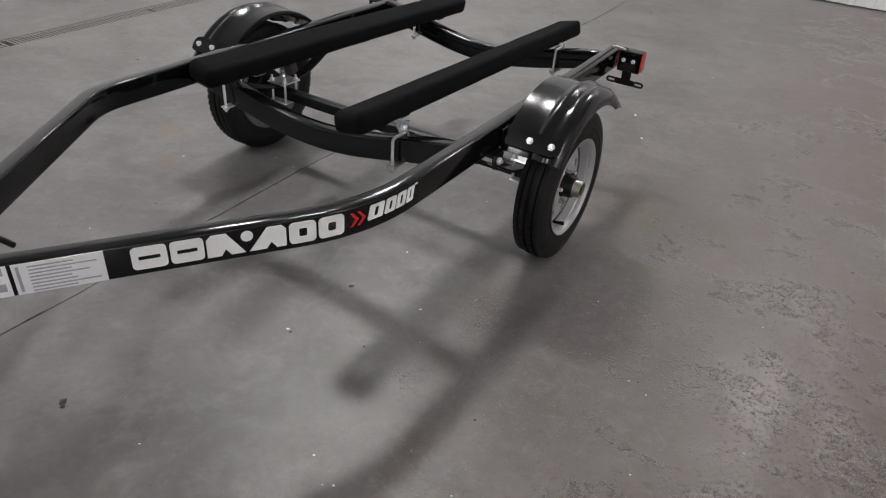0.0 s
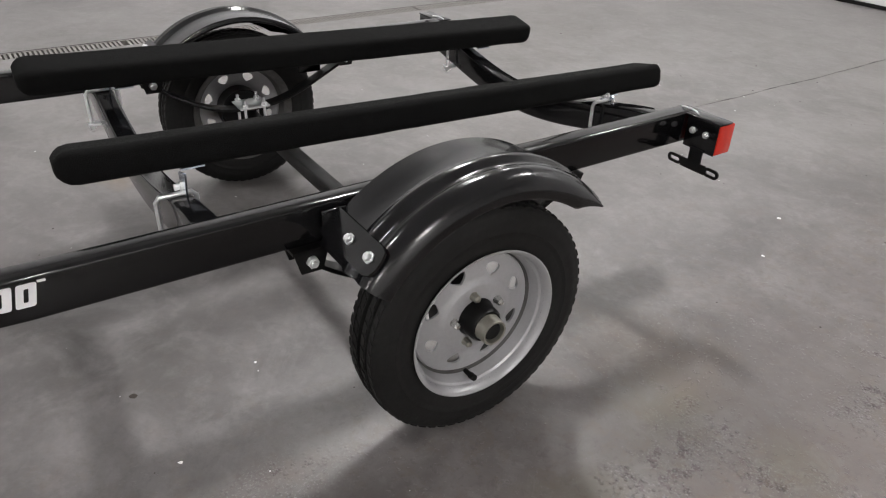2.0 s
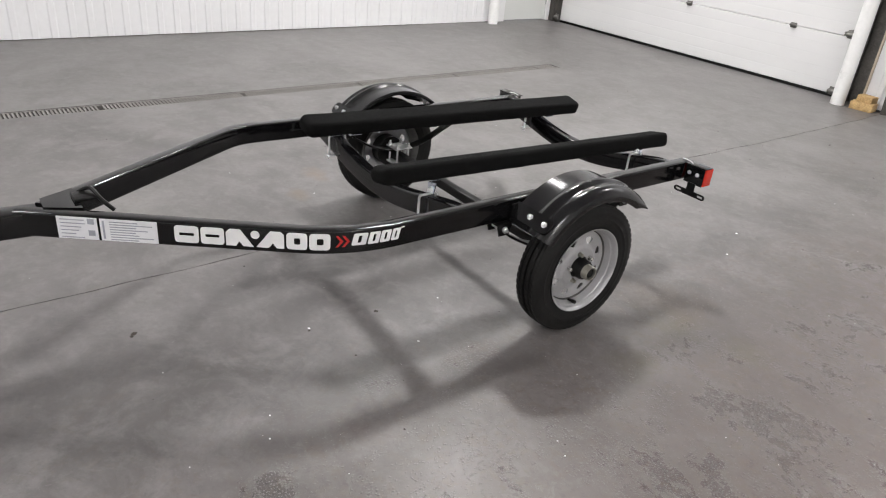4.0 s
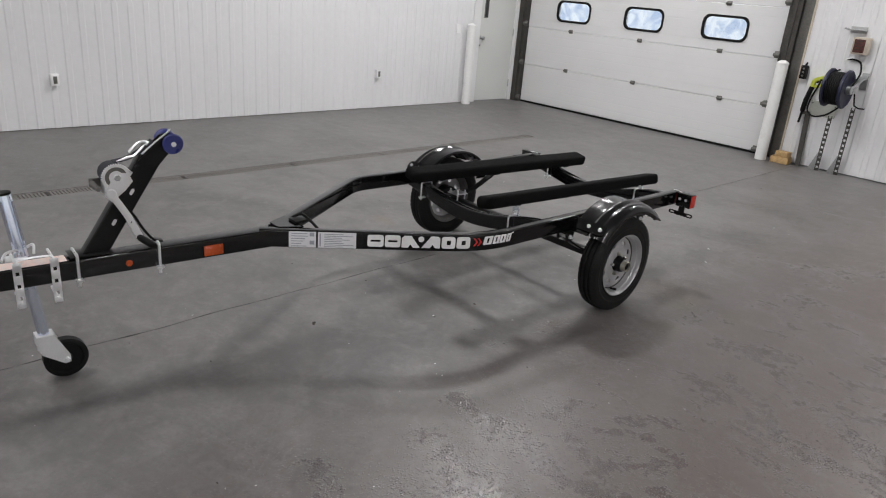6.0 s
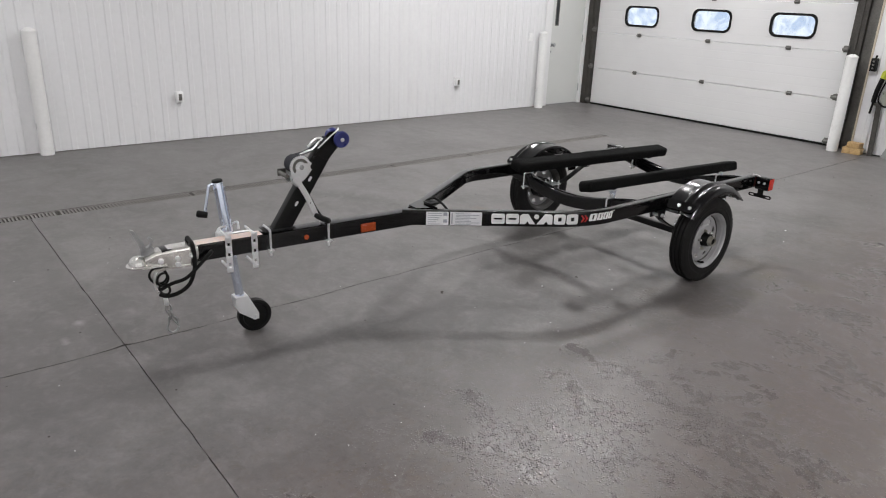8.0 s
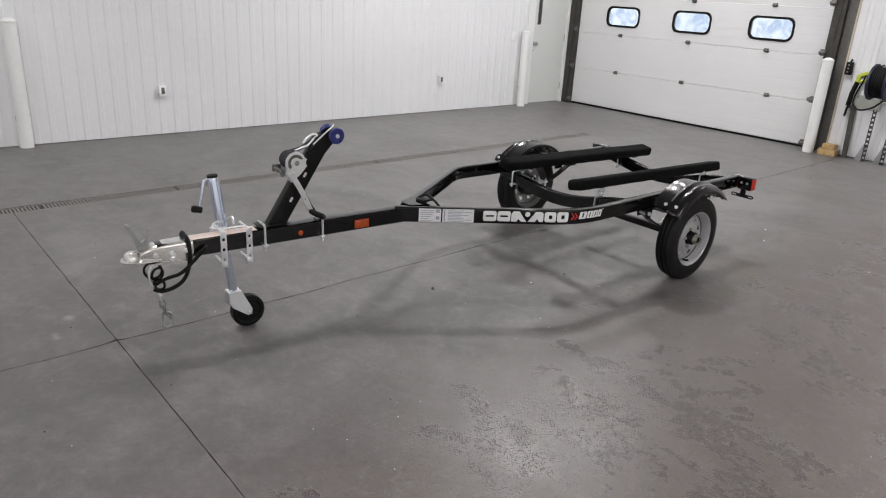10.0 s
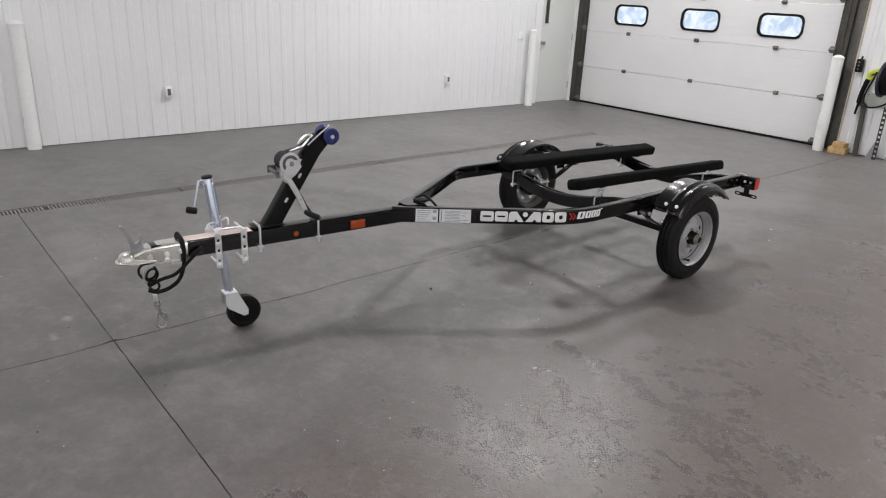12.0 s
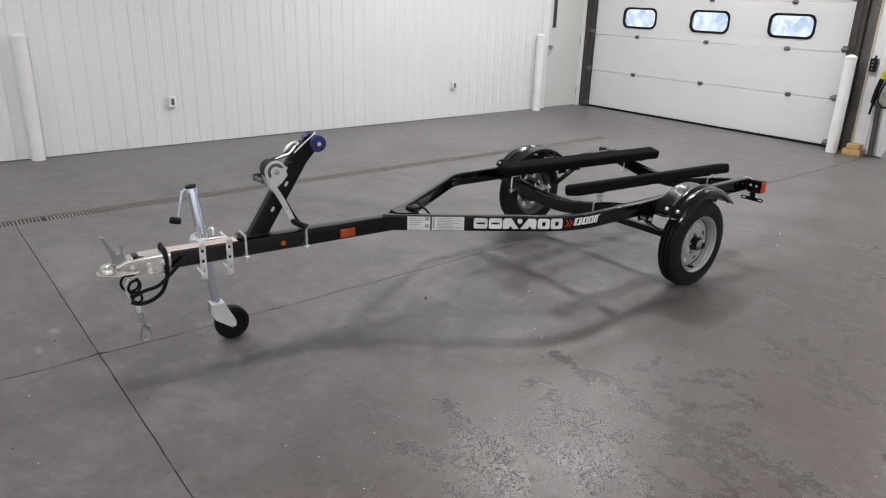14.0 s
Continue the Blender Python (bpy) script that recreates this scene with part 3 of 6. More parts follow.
def build_overhead_door():
    door = thing("overhead_door", pose(0, 0, 0), "closed white sectional overhead door with three small rounded windows", "garage door")
    tagged(door, kind="structure")
    for k in range(len(SECTION_EDGES) - 1):
        lo, hi = SECTION_EDGES[k], SECTION_EDGES[k + 1] - 0.003
        bm = bm_new()
        if k == 2:
            hw, hh, x = 0.270, 0.1215, DOOR_X0
            for cx in WINDOW_XS:
                door_panel(bm, x, cx - hw, lo, hi, lo, hi)
                door_panel(bm, cx - hw, cx + hw, lo, WINDOW_Z - hh, lo, hi)
                door_panel(bm, cx - hw, cx + hw, WINDOW_Z + hh, hi, lo, hi)
                x = cx + hw
            door_panel(bm, x, DOOR_X1, lo, hi, lo, hi)
        else:
            door_panel(bm, DOOR_X0, DOOR_X1, lo, hi, lo, hi)
        panel = part("panel", bm, M_DOOR_STEEL, door, smooth=0)
        if k == 2:
            for cx in WINDOW_XS:
                bm = bm_new()
                rounded_ring(bm, WINDOW_W + 0.004, WINDOW_H + 0.004, 0.092, 0.536, 0.236, 0.078, DOOR_Y - 0.010, DOOR_Y + 0.016, cx, WINDOW_Z)
                part("window_frame", bm, M_RUBBER, panel, "black rubber frame with rounded corners", 50)
                bm = bm_new()
                plate(bm, [(x, z) for x, z in rounded(0.535, 0.238, 0.07, 5)], -0.003, 0.003, Matrix.Translation((cx, DOOR_Y + 0.006, WINDOW_Z)) @ pose(0, 0, 0, 90))
                pane = part("pane", bm, M_GLASS, panel, smooth=0)
                pane.visible_shadow = False
    bm = bm_new()
    box(bm, DOOR_X0, DOOR_X1, DOOR_Y - 0.004, DOOR_Y + 0.04, 0.0, 0.026, 0.004)
    part("bottom_seal", bm, M_RUBBER, door, "black rubber bottom seal")
    for row, z in enumerate(SECTION_EDGES[1:4]):
        for col, x in enumerate(WINDOW_XS):
            if row == 0 and col == 2:
                x = -2.542
            bm = bm_new()
            box(bm, x - 0.032, x + 0.032, DOOR_Y - 0.016, DOOR_Y - 0.001, z - 0.026, z + 0.024, 0.005)
            cyl(bm, (x - 0.034, DOOR_Y - 0.018, z), (x + 0.034, DOOR_Y - 0.018, z), 0.010, 10)
            part("hinge", bm, M_STEEL_DARK, door, "dark steel hinge")
    bm = bm_new()
    rod(bm, [(-2.01, DOOR_Y - 0.004, 0.585), (-2.005, DOOR_Y - 0.045, 0.60), (-1.97, DOOR_Y - 0.05, 0.622), (-1.955, DOOR_Y - 0.03, 0.627)], 0.008, 8)
    box(bm, -2.035, -1.995, DOOR_Y - 0.010, DOOR_Y - 0.001, 0.565, 0.605, 0.003)
    part("lift_handle", bm, M_STEEL_DARK, door, "small dark lift handle")
    # tracks with their rollers
    for side, x0, x1, rx in ((-1, -5.885, -5.735, -5.74), (1, -1.935, -1.80, -1.93)):
        bm = bm_new()
        box(bm, x0, x1, DOOR_Y - 0.055, DOOR_Y - 0.050, 0.0, DOOR_TOP)
        box(bm, x0, x0 + 0.006, DOOR_Y - 0.050, DOOR_Y + 0.05, 0.0, DOOR_TOP)
        box(bm, x1 - 0.006, x1, DOOR_Y - 0.050, DOOR_Y + 0.05, 0.0, DOOR_TOP)
        box(bm, x0 + 0.05, x1 - 0.05, DOOR_Y - 0.068, DOOR_Y - 0.056, 0.0, DOOR_TOP)
        track = part("track", bm, M_TRACK, door, "dark steel door track", 0)
        for z in (0.06, 0.585, 1.14, 1.70, 2.25, 2.81):
            bm = bm_new()
            x = rx - side * 0.02
            box(bm, x - 0.03, x + 0.03, DOOR_Y - 0.07, DOOR_Y - 0.057, z - 0.03, z + 0.045, 0.004)
            cyl(bm, (x - 0.035, DOOR_Y - 0.078, z + 0.005), (x + 0.035, DOOR_Y - 0.078, z + 0.005), 0.02, 12, 0.004)
            part("roller_bracket", bm, M_STEEL_DARK, track, "dark roller bracket")
    return door


def build_service_door():
    door = thing("service_door", pose(WEST, 6.655, 0), "closed pale grey steel service door with a narrow window", "door")
    tagged(door, kind="structure")
    bm = bm_new()
    # slab with a slot for the narrow pane
    y0, y1, wy0, wy1, wz0, wz1 = 0.0, 0.73, 0.085, 0.160, 1.190, 1.82
    for a, b, c, d in ((y0, wy0, 0.012, 2.08), (wy1, y1, 0.012, 2.08), (wy0, wy1, 0.012, wz0), (wy0, wy1, wz1, 2.08)):
        box(bm, -0.062, -0.018, a, b, c, d)
    part("leaf", bm, M_MAN_DOOR, door, smooth=0)
    bm = bm_new()
    for a, b, c, d in ((wy0, wy0 + 0.012, wz0, wz1), (wy1 - 0.012, wy1, wz0, wz1), (wy0 + 0.012, wy1 - 0.012, wz0, wz0 + 0.012), (wy0 + 0.012, wy1 - 0.012, wz1 - 0.012, wz1)):
        box(bm, -0.064, -0.012, a, b, c, d)
    part("window_frame", bm, M_STEEL_DARK, door, "dark frame of the narrow window", 0)
    bm = bm_new()
    box(bm, -0.044, -0.038, wy0 + 0.012, wy1 - 0.012, wz0 + 0.012, wz1 - 0.012)
    part("pane", bm, M_GLASS, door, smooth=0).visible_shadow = False
    bm = bm_new()
    for a, b, z0, z1 in ((-0.148, -0.004, 0.0, 2.14), (0.734, 0.81, 0.0, 2.14), (-0.004, 0.734, 2.084, 2.14)):
        box(bm, -0.14, 0.012, a, b, z0, z1, 0.003)
    part("door_frame", bm, M_WALL_PLAIN, door, "white steel door frame", 0)
    bm = bm_new()
    cyl(bm, (-0.018, 0.035, 0.912), (-0.010, 0.035, 0.912), 0.032, 20, 0.003)
    cyl(bm, (-0.010, 0.035, 0.912), (0.03, 0.035, 0.912), 0.010, 12)
    lathe(bm, [(0, 0), (0.0, 0.02), (0.012, 0.028), (0.028, 0.026), (0.036, 0.012), (0.036, 0)], (0.03, 0.035, 0.912), (1, 0, 0), 18)
    part("door_knob", bm, M_STEEL, door, "steel door knob")
    bm = bm_new()
    cyl(bm, (-0.018, 0.035, 0.808), (-0.006, 0.035, 0.808), 0.012, 14, 0.003)
    part("lock_cylinder", bm, M_STEEL, door)
    for z in (0.25, 1.0, 1.85):
        bm = bm_new()
        cyl(bm, (-0.012, 0.732, z - 0.055), (-0.012, 0.732, z + 0.055), 0.009, 10, 0.003)
        part("hinge", bm, M_STEEL, door)
    bm = bm_new()
    box(bm, -1.2, -1.15, 0.0, 0.5, 1.0, 2.0)
    glow = structure("backdrop_beyond_service_door", bm, M_OUTSIDE, "bright daylight outside the service door", 0)
    glow.location = (WEST, 6.6, 0)
    return door


def build_bollard(x, y, label, h=1.09):
    r = 0.062
    ob = part("bollard", lathe(bm_new(), [(0, 0), (0, r), (h - 0.022, r), (h - 0.02, r + 0.004), (h - 0.008, r + 0.003), (h + 0.006, r - 0.02), (h + 0.016, r * 0.4), (h + 0.018, 0)], (0, 0, 0), (0, 0, 1), 32), M_BOLLARD)
    ob.location = (x, y, 0)
    return tagged(ob, label, "bollard", "white steel bollards along the walls")


def build_outlet(y, z, label):
    ob = thing("wall_outlet", pose(WEST, y, z), label, "power outlet", "outlets on the white wall")
    bm = bm_new()
    box(bm, 0.0, 0.050, -0.038, 0.038, -0.055, 0.055, 0.004)
    part("box", bm, M_WALL_PLAIN, ob)
    bm = bm_new()
    box(bm, 0.050, 0.054, -0.035, 0.035, -0.052, 0.052, 0.002)
    cover = part("cover_plate", bm, M_DECAL, ob)
    bm = bm_new()
    box(bm, 0.054, 0.057, -0.017, 0.017, -0.034, 0.034, 0.002)
    part("receptacle", bm, M_STEEL_DARK, cover, "dark grey receptacle")
    return ob


def build_drain():
    drain = thing("floor_drain", pose(0, 0, 0), "long trench drain with a rusty slotted iron grate in the floor", "floor drain")
    tagged(drain, kind="structure")
    bm = bm_new()
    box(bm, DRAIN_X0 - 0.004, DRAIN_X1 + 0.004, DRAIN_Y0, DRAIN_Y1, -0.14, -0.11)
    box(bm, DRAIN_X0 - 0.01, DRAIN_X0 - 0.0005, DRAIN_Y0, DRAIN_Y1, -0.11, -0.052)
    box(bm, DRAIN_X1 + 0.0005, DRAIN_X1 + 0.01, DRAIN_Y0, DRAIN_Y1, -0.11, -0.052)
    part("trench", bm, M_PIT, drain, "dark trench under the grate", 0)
    bm = bm_new()
    for x in (DRAIN_X0 + 0.002, DRAIN_X1 - 0.017):
        box(bm, x, x + 0.015, DRAIN_Y0, DRAIN_Y1, -0.03, -0.003)
    part("grate_rail", bm, M_GRATE, drain, smooth=0)
    bm = bm_new()
    w = (DRAIN_X1 - DRAIN_X0) / 2 - 0.018
    box(bm, -w, w, -0.0065, 0.0065, -0.025, 0.0)
    bar = part("grate_bar", bm, M_GRATE, drain, smooth=0)
    bar.location = ((DRAIN_X0 + DRAIN_X1) / 2, DRAIN_Y0 + 0.02, -0.004)
    y = DRAIN_Y0 + 0.044
    k = 1
    while y < DRAIN_Y1 - 0.01:
        if k % 41:
            o = bar.copy()
            scene.collection.objects.link(o)
            o.location = (bar.location.x, y, -0.004)
        y += 0.024
        k += 1
    return drain


def build_ceiling_light(x, y, watts):
    # stands for hall lighting out of view; several of them only add fill
    ob = thing("ceiling_light", pose(x, y, CEILING), "unseen square white ceiling light with a lit diffuser", "ceiling light", "ceiling lights of the hall")
    bm = bm_new()
    box(bm, -0.27, 0.27, -0.27, 0.27, -0.08, 0.0, 0.006)
    part("housing", bm, M_WALL_PLAIN, ob)
    bm = bm_new()
    box(bm, -0.24, 0.24, -0.24, 0.24, -0.092, -0.081, 0.003)
    part("diffuser", bm, M_DIFFUSER, ob, "lit diffuser")
    lamp = bpy.data.lights.new("ceiling_lamp", "AREA")
    lamp.shape, lamp.size, lamp.size_y, lamp.energy, lamp.color = "RECTANGLE", 0.42, 0.42, watts, (1.0, 0.98, 0.965)
    lo = new("ceiling_lamp", lamp)
    lo.matrix_world = pose(x, y, CEILING - 0.10)
    return ob


build_floor()
build_walls()
build_overhead_door()
build_service_door()
build_drain()
for (lx, ly), lw in zip(LAMP_SPOTS, LAMP_WATTS):
    build_ceiling_light(lx, ly, lw)
build_bollard(-5.825, -0.325, "white painted steel bollard before the ribbed wall", 1.16)
build_bollard(-5.787, 6.386, "white painted steel bollard beside the service door", 1.10)
build_bollard(-1.790, 7.262, "white painted steel bollard beside the overhead door")
build_outlet(1.003, 0.466, "white surface outlet box with a dark receptacle on the wall")
build_outlet(4.828, 0.444, "white surface outlet box with a dark receptacle on the wall")

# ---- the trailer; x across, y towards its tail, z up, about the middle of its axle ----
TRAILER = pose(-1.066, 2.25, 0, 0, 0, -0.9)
RAIL_Z0, RAIL_Z1, RAIL_W, RAIL_U = 0.452, 0.533, 0.046, 0.582
VEE_U, VEE_V, VEE_DEG, BEND_S = 0.048, -1.70, 34.0, 0.785
RAIL_ZC, RAIL_H = (RAIL_Z0 + RAIL_Z1) / 2, RAIL_Z1 - RAIL_Z0
TAIL_V, TONGUE_HALF, TONGUE_V0 = 0.755, 0.038, -2.99
HUB_Z, WHEEL_U = 0.260, 0.697
TONGUE_Z0, TONGUE_Z1 = 0.447, 0.525
TONGUE_ZC = (TONGUE_Z0 + TONGUE_Z1) / 2
# the tongue and its fittings are turned to line up in the camera's view
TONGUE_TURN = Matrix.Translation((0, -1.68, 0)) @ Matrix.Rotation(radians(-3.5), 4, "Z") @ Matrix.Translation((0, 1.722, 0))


def rail_line(s, start=VEE_U, bend=BEND_S):
    """The outer face of a side rail at the length s from the fork: place across, place along, and heading in radians."""
    a = radians(VEE_DEG)
    if s <= bend:
        return start + s * math.sin(a), VEE_V + s * math.cos(a), a
    u0, v0 = start + bend * math.sin(a), VEE_V + bend * math.cos(a)
    r = (RAIL_U - u0) / (1 - math.cos(a))
    turn = min((s - bend) / r, a)
    t = a - turn
    u, v = u0 + r * (math.cos(t) - math.cos(a)), v0 + r * (math.sin(a) - math.sin(t))
    return u, v + max(0.0, s - bend - a * r), t


def on_rail(s, z, off=0.0, start=VEE_U, bend=BEND_S):
    u, v, t = rail_line(s, start, bend)
    return Vector((u + off * math.cos(t), v - off * math.sin(t), z))


RAIL_LENGTH = next(k / 1000 for k in range(5000) if rail_line(k / 1000)[1] >= TAIL_V)


def nut(bm, p, axis, r=0.011, h=0.009, stud=0.006):
    p, axis = Vector(p), Vector(axis).normalized()
    lathe(bm, [(0, 0), (0, r), (h * 0.8, r), (h, r * 0.85), (h, 0)], p, axis, 6)
    if stud:
        cyl(bm, p + axis * h, p + axis * (h + stud), r * 0.5, 8)


def shape_on_rail(points, off0=0.0006, off1=0.0022):
    """A thin flat figure on the outer face of the rail; points (s, z)."""
    bm = bm_new()
    lo, hi = [bm.verts.new(on_rail(s, z, off0)) for s, z in points], [bm.verts.new(on_rail(s, z, off1)) for s, z in points]
    bm.faces.new(lo[::-1]), bm.faces.new(hi)
    n = len(points)
    for i in range(n):
        bm.faces.new((lo[i], lo[(i + 1) % n], hi[(i + 1) % n], hi[i]))
    return bm


def ring_on_rail(outer, inner, off0=0.0006, off1=0.0022):
    bm = bm_new()
    rows = [[bm.verts.new(on_rail(s, z, o)) for s, z in pts] for pts, o in ((outer, off0), (outer, off1), (inner, off1), (inner, off0))]
    n = len(outer)
    for a in range(4):
        for i in range(n):
            bm.faces.new((rows[a][i], rows[a][(i + 1) % n], rows[(a + 1) % 4][(i + 1) % n], rows[(a + 1) % 4][i]))
    return bm


def block_points(s0, s1, z0, z1, r=0.009, slant=0.0, seg=3):
    w, h, cs, cz = s1 - s0, z1 - z0, (s0 + s1) / 2, (z0 + z1) / 2
    return [(cs + x + slant * y, cz + y) for x, y in rounded(w, h, r, seg)]


def build_frame(trailer):
    for sign in (1, -1):
        flip = sign < 0
        pts = []
        for k in range(61):
            # the off-side rail leaves the fork nearer the middle and bends later
            if sign > 0:
                p = on_rail(-0.05 + (RAIL_LENGTH + 0.05) * k / 60, RAIL_ZC, -RAIL_W / 2)
            else:
                p = on_rail(0.03 + (RAIL_LENGTH - 0.02) * k / 60, RAIL_ZC, -RAIL_W / 2, 0.008, 0.94)
                p.z -= FAR_SAG * min(1.0, k / 30)
            pts.append(p)
        rail = part("side_rail", sweep(bm_new(), pts, rounded(RAIL_W, RAIL_H, 0.007, 3)), M_BLACK, trailer, "gloss black bent steel side rail", 40, flip)
        if sign > 0:
            near = rail
    # tongue
    part("tongue", sweep(bm_new(), [(0, TONGUE_V0, TONGUE_ZC), (0, -2.4, TONGUE_ZC), (0, -1.665, TONGUE_ZC)], rounded(2 * TONGUE_HALF, TONGUE_Z1 - TONGUE_Z0, 0.006, 3)), M_BLACK, trailer, "gloss black square tongue tube", 40)
    bm = bm_new()
    plate(bm, [(-0.036, -1.66), (0.036, -1.66), (0.085, -1.56), (-0.085, -1.56)], RAIL_Z1 - 0.002, RAIL_Z1 + 0.004)
    gusset = part("gusset_plate", bm, M_BLACK, trailer, "black plate where the rails fork")
    bm = bm_new()
    box(bm, -0.022, 0.040, -1.575, -1.50, RAIL_Z1 + 0.004, RAIL_Z1 + 0.016, 0.003)
    rod(bm, [(-0.03, -1.55, RAIL_Z1 + 0.012), (0.0, -1.52, RAIL_Z1 + 0.03), (0.05, -1.50, RAIL_Z1 + 0.006), (0.06, -1.47, RAIL_Z1 - 0.03)], 0.007, 8, smooth=5)
    part("wire_clip", bm, M_BLACK_SATIN, gusset, "black wiring clip")
    # bowed cross members
    for v in CROSS_VS:
        pts = []
        for k in range(33):
            u = -0.535 + 1.07 * k / 32
            pts.append((u, v, 0.487 - CROSS_DROP * math.cos(math.pi * u / 1.07) ** 1.4))
        part("cross_member", sweep(bm_new(), pts, rounded(0.05, 0.076, 0.008, 3)), M_BLACK, trailer, "gloss black tube bowed down in the middle", 40)
    # axle, springs and hangers
    part("axle", sweep(bm_new(), [(-0.63, 0, HUB_Z), (0, 0, HUB_Z), (0.63, 0, HUB_Z)], rounded(0.042, 0.042, 0.005, 2)), M_BLACK_SATIN, trailer, "satin black square axle tube")
    for sign in (1, -1):
        u = 0.568
        leaf = [(u, -0.301, 0.425), (u, -0.255, 0.385), (u, -0.15, 0.328), (u, -0.05, 0.304), (u, 0.05, 0.304), (u, 0.15, 0.328), (u, 0.27, 0.385), (u, 0.335, 0.418)]
        spring = part("leaf_spring", sweep(bm_new(), glide(leaf, 4), rounded(0.045, 0.009, 0.002, 1)), M_BLACK_SATIN, trailer, "thin black leaf spring", flip=sign < 0)
        for v in (-0.301, 0.335):
            bm = bm_new()
            for x in (u - 0.032, u + 0.027):
                plate(bm, [(v - 0.035, 0.452), (v + 0.035, 0.452), (v + 0.022, 0.405), (v - 0.022, 0.405)], 0, 0.005, Matrix.Translation((x, 0, 0)) @ Matrix(((0, 0, 1, 0), (1, 0, 0, 0), (0, 1, 0, 0), (0, 0, 0, 1))))
            box(bm, u - 0.032, u + 0.032, v - 0.036, v + 0.036, 0.447, 0.4535)
            hanger = part("spring_hanger", bm, M_BLACK_SATIN, trailer, "black spring hanger", flip=sign < 0)
            bm = bm_new()
            nut(bm, (u + 0.032, v, 0.428), (1, 0, 0), 0.012, 0.010)
            nut(bm, (u - 0.032, v, 0.428), (-1, 0, 0), 0.012, 0.010)
            cyl(bm, (u - 0.032, v, 0.428), (u + 0.032, v, 0.428), 0.012, 12)
            part("bolt", bm, M_ZINC, hanger, "zinc bolt", flip=sign < 0)
        bm = bm_new()
        box(bm, u - 0.045, u + 0.045, -0.05, 0.05, 0.309, 0.316, 0.002)
        for x in (u - 0.035, u + 0.035):
            for v in (-0.032, 0.032):
                cyl(bm, (x, v, 0.225), (x, v, 0.338), 0.005, 8)
                nut(bm, (x, v, 0.316), (0, 0, 1), 0.010, 0.009, 0.0)
        box(bm, u - 0.045, u + 0.045, -0.045, 0.045, 0.228, 0.235, 0.002)
        part("spring_clamp", bm, M_ZINC, spring, "zinc clamp plate with nuts", flip=sign < 0)
    return near


CROSS_DROP, FAR_SAG, CROSS_VS = 0.085, 0.018, (-0.462, 0.675)


